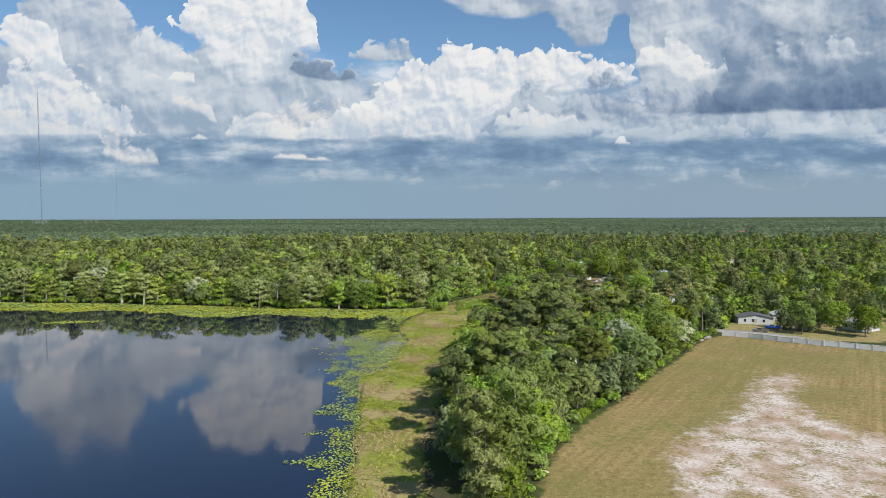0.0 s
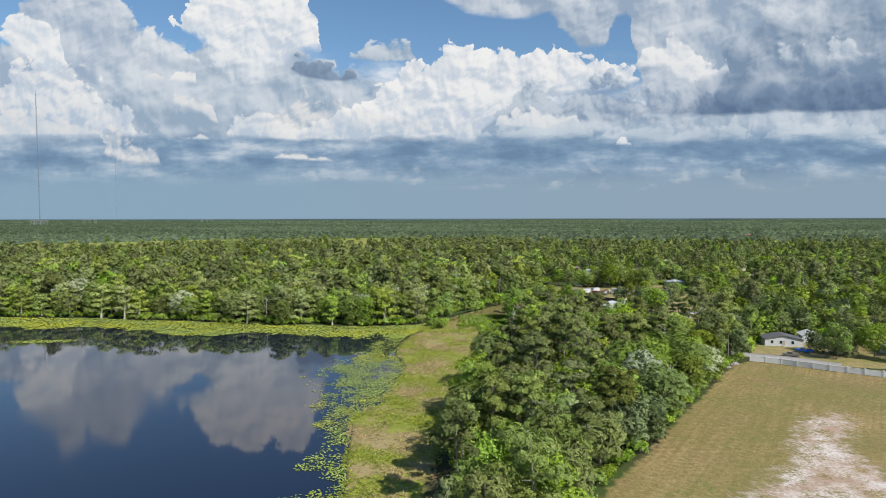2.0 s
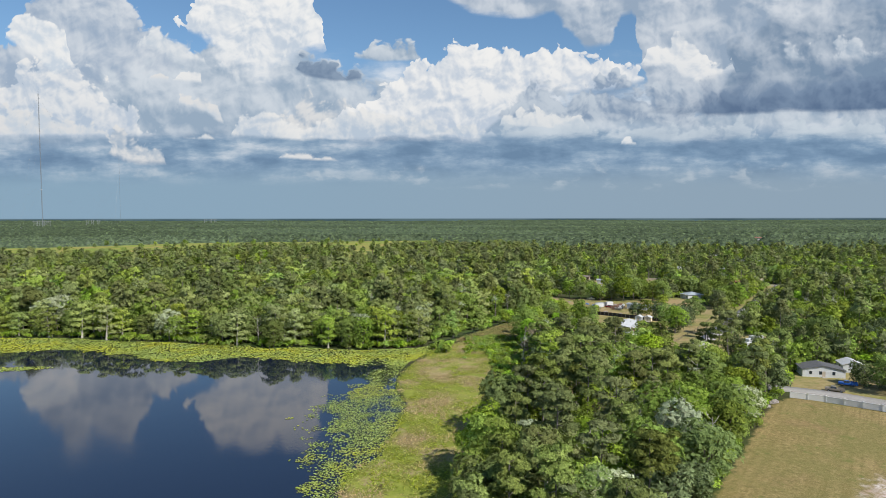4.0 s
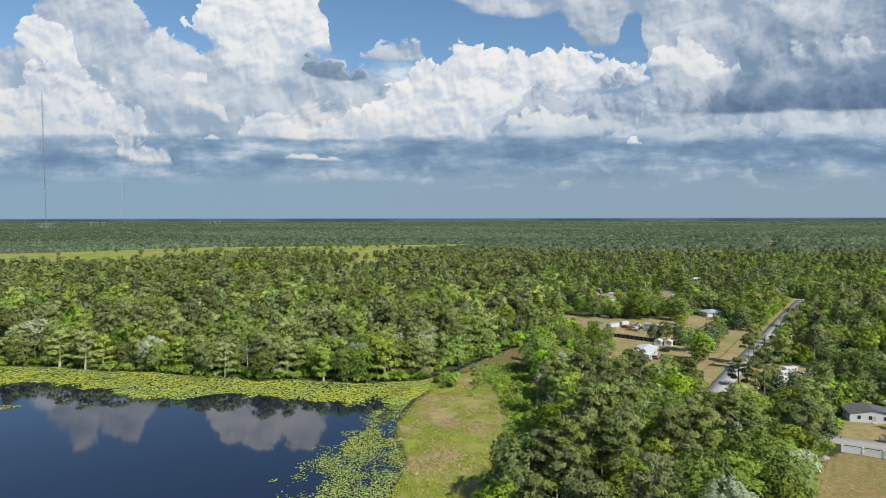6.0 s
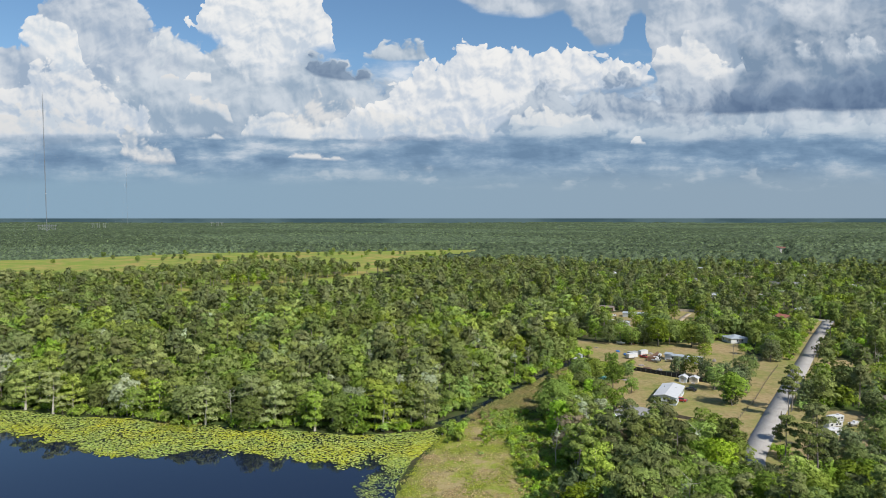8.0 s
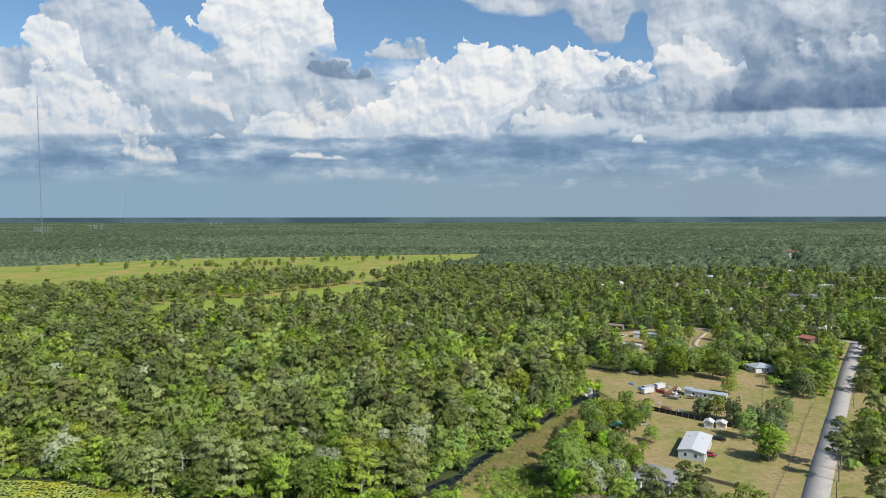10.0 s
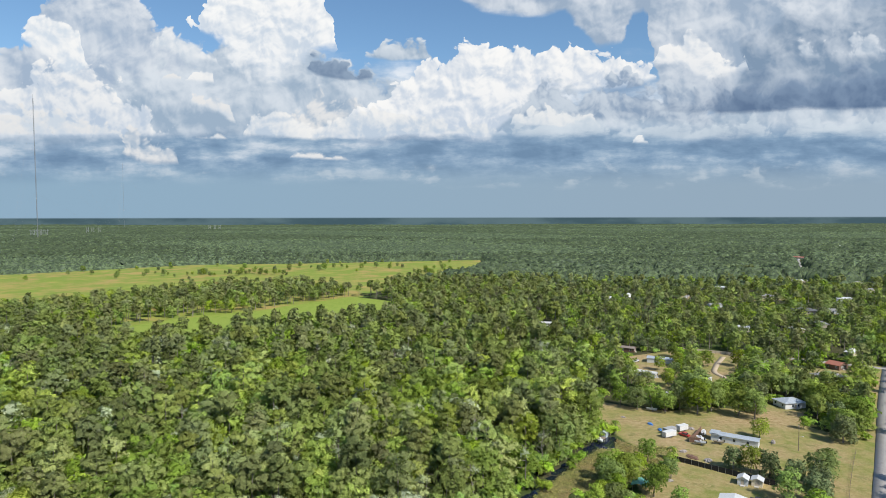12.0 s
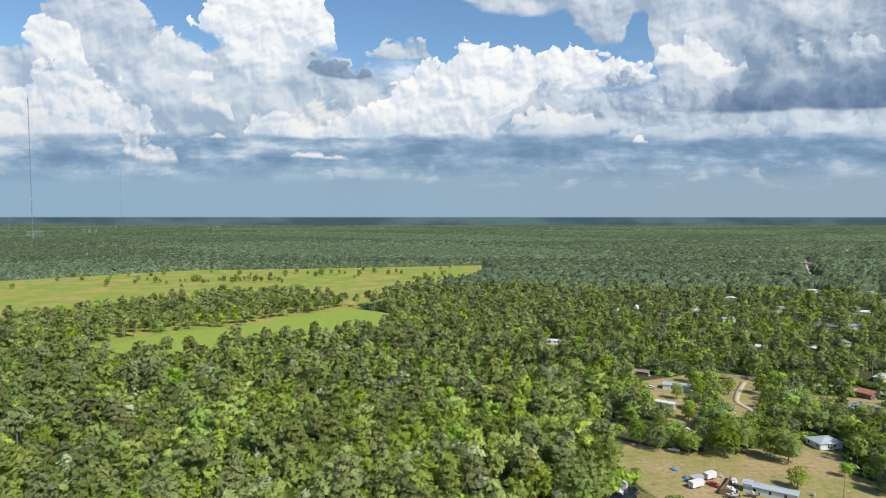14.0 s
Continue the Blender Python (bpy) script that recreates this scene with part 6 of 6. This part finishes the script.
def thick_spots(x0, x1, y0, y1, s, want):
    x, y = scatter(x0, x1, y0, y1, s, 0.9)
    ok = (inside(LAKE, x, y) > -0.2) & (want(x, y) > rng.random(x.shape))
    return x[ok], y[ok]


FAR_EDGE = ([-330, -232, -176, -160, -130, -107, -94, -84, -72, -60, -45, -30, -10], [325, 322, 317, 318, 310, 298, 301, 304, 303, 300, 294, 294, 296])
NEAR_EDGE = ([90, 121, 130, 144, 158, 178, 194, 204, 211, 223, 234, 250, 259, 276, 294, 322], [-21, -22.5, -22, -26, -26, -27, -31, -33, -33, -37, -39, -40, -35, -28, -26, -20])


def far_band(x, y):
    edge = np.interp(x, *FAR_EDGE)
    b = blotch(x, y, 0.09, 4.0)
    return np.clip((y - edge + b * 6) / 3, 0, 1) * (0.98 + 0.6 * b) * (x < -6)


def near_band(x, y):
    edge = np.interp(y, *NEAR_EDGE)
    b = blotch(x, y, 0.13, 2.0)
    return np.clip((x - edge + b * 8) / 7, 0, 1) ** 0.8 * (0.78 + 0.95 * b) * (y < 322) * (y > 80)


x, y = thick_spots(-330, -4, 285, 356, 0.60, far_band)
pads(x, y, "lily_pads", "dense green lily pads along the wooded shore", 0.26, 0.52, 0.1)
x, y = thick_spots(-48, -6, 90, 324, 0.40, near_band)
pads(x, y, "lily_pads", "scattered green lily pads off the marsh", 0.13, 0.28, -0.25)
x, y = thick_spots(-172, -144, 276, 298, 0.42, lambda a, b: np.clip(1.3 - np.hypot((a + 158) / 11.5, (b - 288 - (a + 158) * 0.12) / 3.2), 0, 1))
pads(x, y, "lily_pads", "small floating island of lily pads")


def tufts(x, y, h, w, name, label, mat, blades=3):
    """Tussocks of blades: bent cards, each a blade or a sheaf."""
    m = len(x)
    q = []
    for k in range(blades):
        a = rng.uniform(0, 6.28, m)
        hh, ww, ln = h * rng.uniform(0.3, 0.9, m), w * rng.uniform(0.6, 1.3, m), rng.uniform(1.0, 2.4, m) * h
        px, py = x + rng.normal(size=m) * w * 0.8, y + rng.normal(size=m) * w * 0.8
        cx, cy, dx, dy = np.cos(a) * ww, np.sin(a) * ww, -np.sin(a) * ln, np.cos(a) * ln
        cx, cy = -cx, -cy                               # the upper side of each bent blade faces out
        q.append(np.stack([np.stack([px - cx, py - cy, np.full(m, -0.05)], 1), np.stack([px - cx * 0.5 + dx, py - cy * 0.5 + dy, hh * 0.9], 1),
                           np.stack([px + cx * 0.4 + dx, py + cy * 0.4 + dy, hh], 1), np.stack([px + cx, py + cy, np.full(m, -0.05)], 1)], 1).reshape(-1, 3))
    v = np.concatenate(q)
    up = rng.normal(size=v.shape) * 0.25 + (0.0, -0.1, 1.0)
    me = foliage(name, np.concatenate([v, up / np.linalg.norm(up, axis=1)[:, None]], 1), mat)
    patch_tones(me, np.tile(x, blades), np.tile(y, blades), 4, 0.085)
    tagged(new(name, me), label, "grass", kind="stuff")


x, y = scatter(-26, 24, 95, 350, 0.66, 0.9)
ok = (np.maximum(inside(MEADOW, x, y), -9) > -1.2) & (inside(LAKE, x, y) < 1.6) & (inside(CANAL, x, y) < 0)
ok &= blotch(x, y, 0.12, 8.0) + rng.normal(size=x.shape) * 0.2 > -0.22
tufts(x[ok], y[ok], 0.40, 0.13, "marsh_grass", "yellow-green and straw marsh grass beside the lake", GRASS)
x, y = scatter(-112, -90, 322, 340, 0.7, 0.9)
ok = inside(SPIT, x, y) > 0
tufts(x[ok], y[ok], 0.45, 0.3, "marsh_grass", "pale tall grass on a small spit", GRASS)
x, y = scatter(0, 85, 336, 440, 0.72, 0.9)
ok = (inside(REEDS, x, y) > -0.8) & (inside(CANAL, x, y) < 0.5)
tufts(x[ok], y[ok], 0.5, 0.28, "reeds", "olive and straw-coloured reeds beside the canal", REED)
x, y = scatter(30, 80, 372, 420, 5.5)
ok = (inside(REEDS, x, y) > -5) & (inside(LAWN, x, y) < -0.5) & (inside(CANAL, x, y) < -3) & (x > 0.75 * (y - 372) + 36)
wood_lot(zip(x[ok], y[ok]), ["shrub", "oak", "bright"], [40, 35, 25], "bushes by the reeds", 0.45, 0.8)
x, y = scatter(24, 68, 348, 404, 4.6)
ok = (open_ground(x, y) < -0.6) & off_houses(x, y) & (x > 0.92 * (y - 348) + 27)
wood_lot(zip(x[ok], y[ok]), ["oak", "bright", "shrub", "pine"], [44, 24, 24, 8], "trees between the reeds and the lawn", 0.48, 0.78)
# bright low bushes on the marsh side of the wood
x, y = scatter(2, 38, 205, 345, 3.4)
d = inside(MEADOW, x, y)
ok = (d > -6) & (d < np.interp(y, [205, 240, 270, 345], [0.8, 7, 13, 17])) & (x > np.interp(y, [205, 240, 345], [0, 4, 6])) & (inside(CANAL, x, y) < -1)
wood_lot(zip(x[ok], y[ok]), ["shrub"], [1], "bushes at the marsh edge", 0.35, 0.7)
x, y = scatter(-2, 36, 215, 350, 1.9)
d = inside(MEADOW, x, y)
ok = (d > -2) & (d < np.interp(y, [215, 240, 270, 345], [2, 7, 14, 19])) & (x > np.interp(y, [215, 240, 300, 345], [2, 5, 4, 10])) & (inside(CANAL, x, y) < -1.5)
forest("undergrowth", x[ok], y[ok], ["shrub"], [1], 48, 1.0, "knee-high bright green growth on the marsh", 0.22, 0.42)
# undergrowth along the edges of the wood
for edge, off in ((FIELD[2:10], 2.0),):
    for (ax, ay), (bx, by) in zip(edge, edge[1:]):
        for f in np.arange(0, 1, 3.2 / math.hypot(bx - ax, by - ay)):
            plant("shrub", ax + (bx - ax) * f - off * 0.9 + rng.normal() * 0.7, ay + (by - ay) * f + off * 0.7 + rng.normal() * 0.7, rng.uniform(0.4, 1.0), rng.uniform(0, 6), int(rng.integers(3)), "bushes along the field")
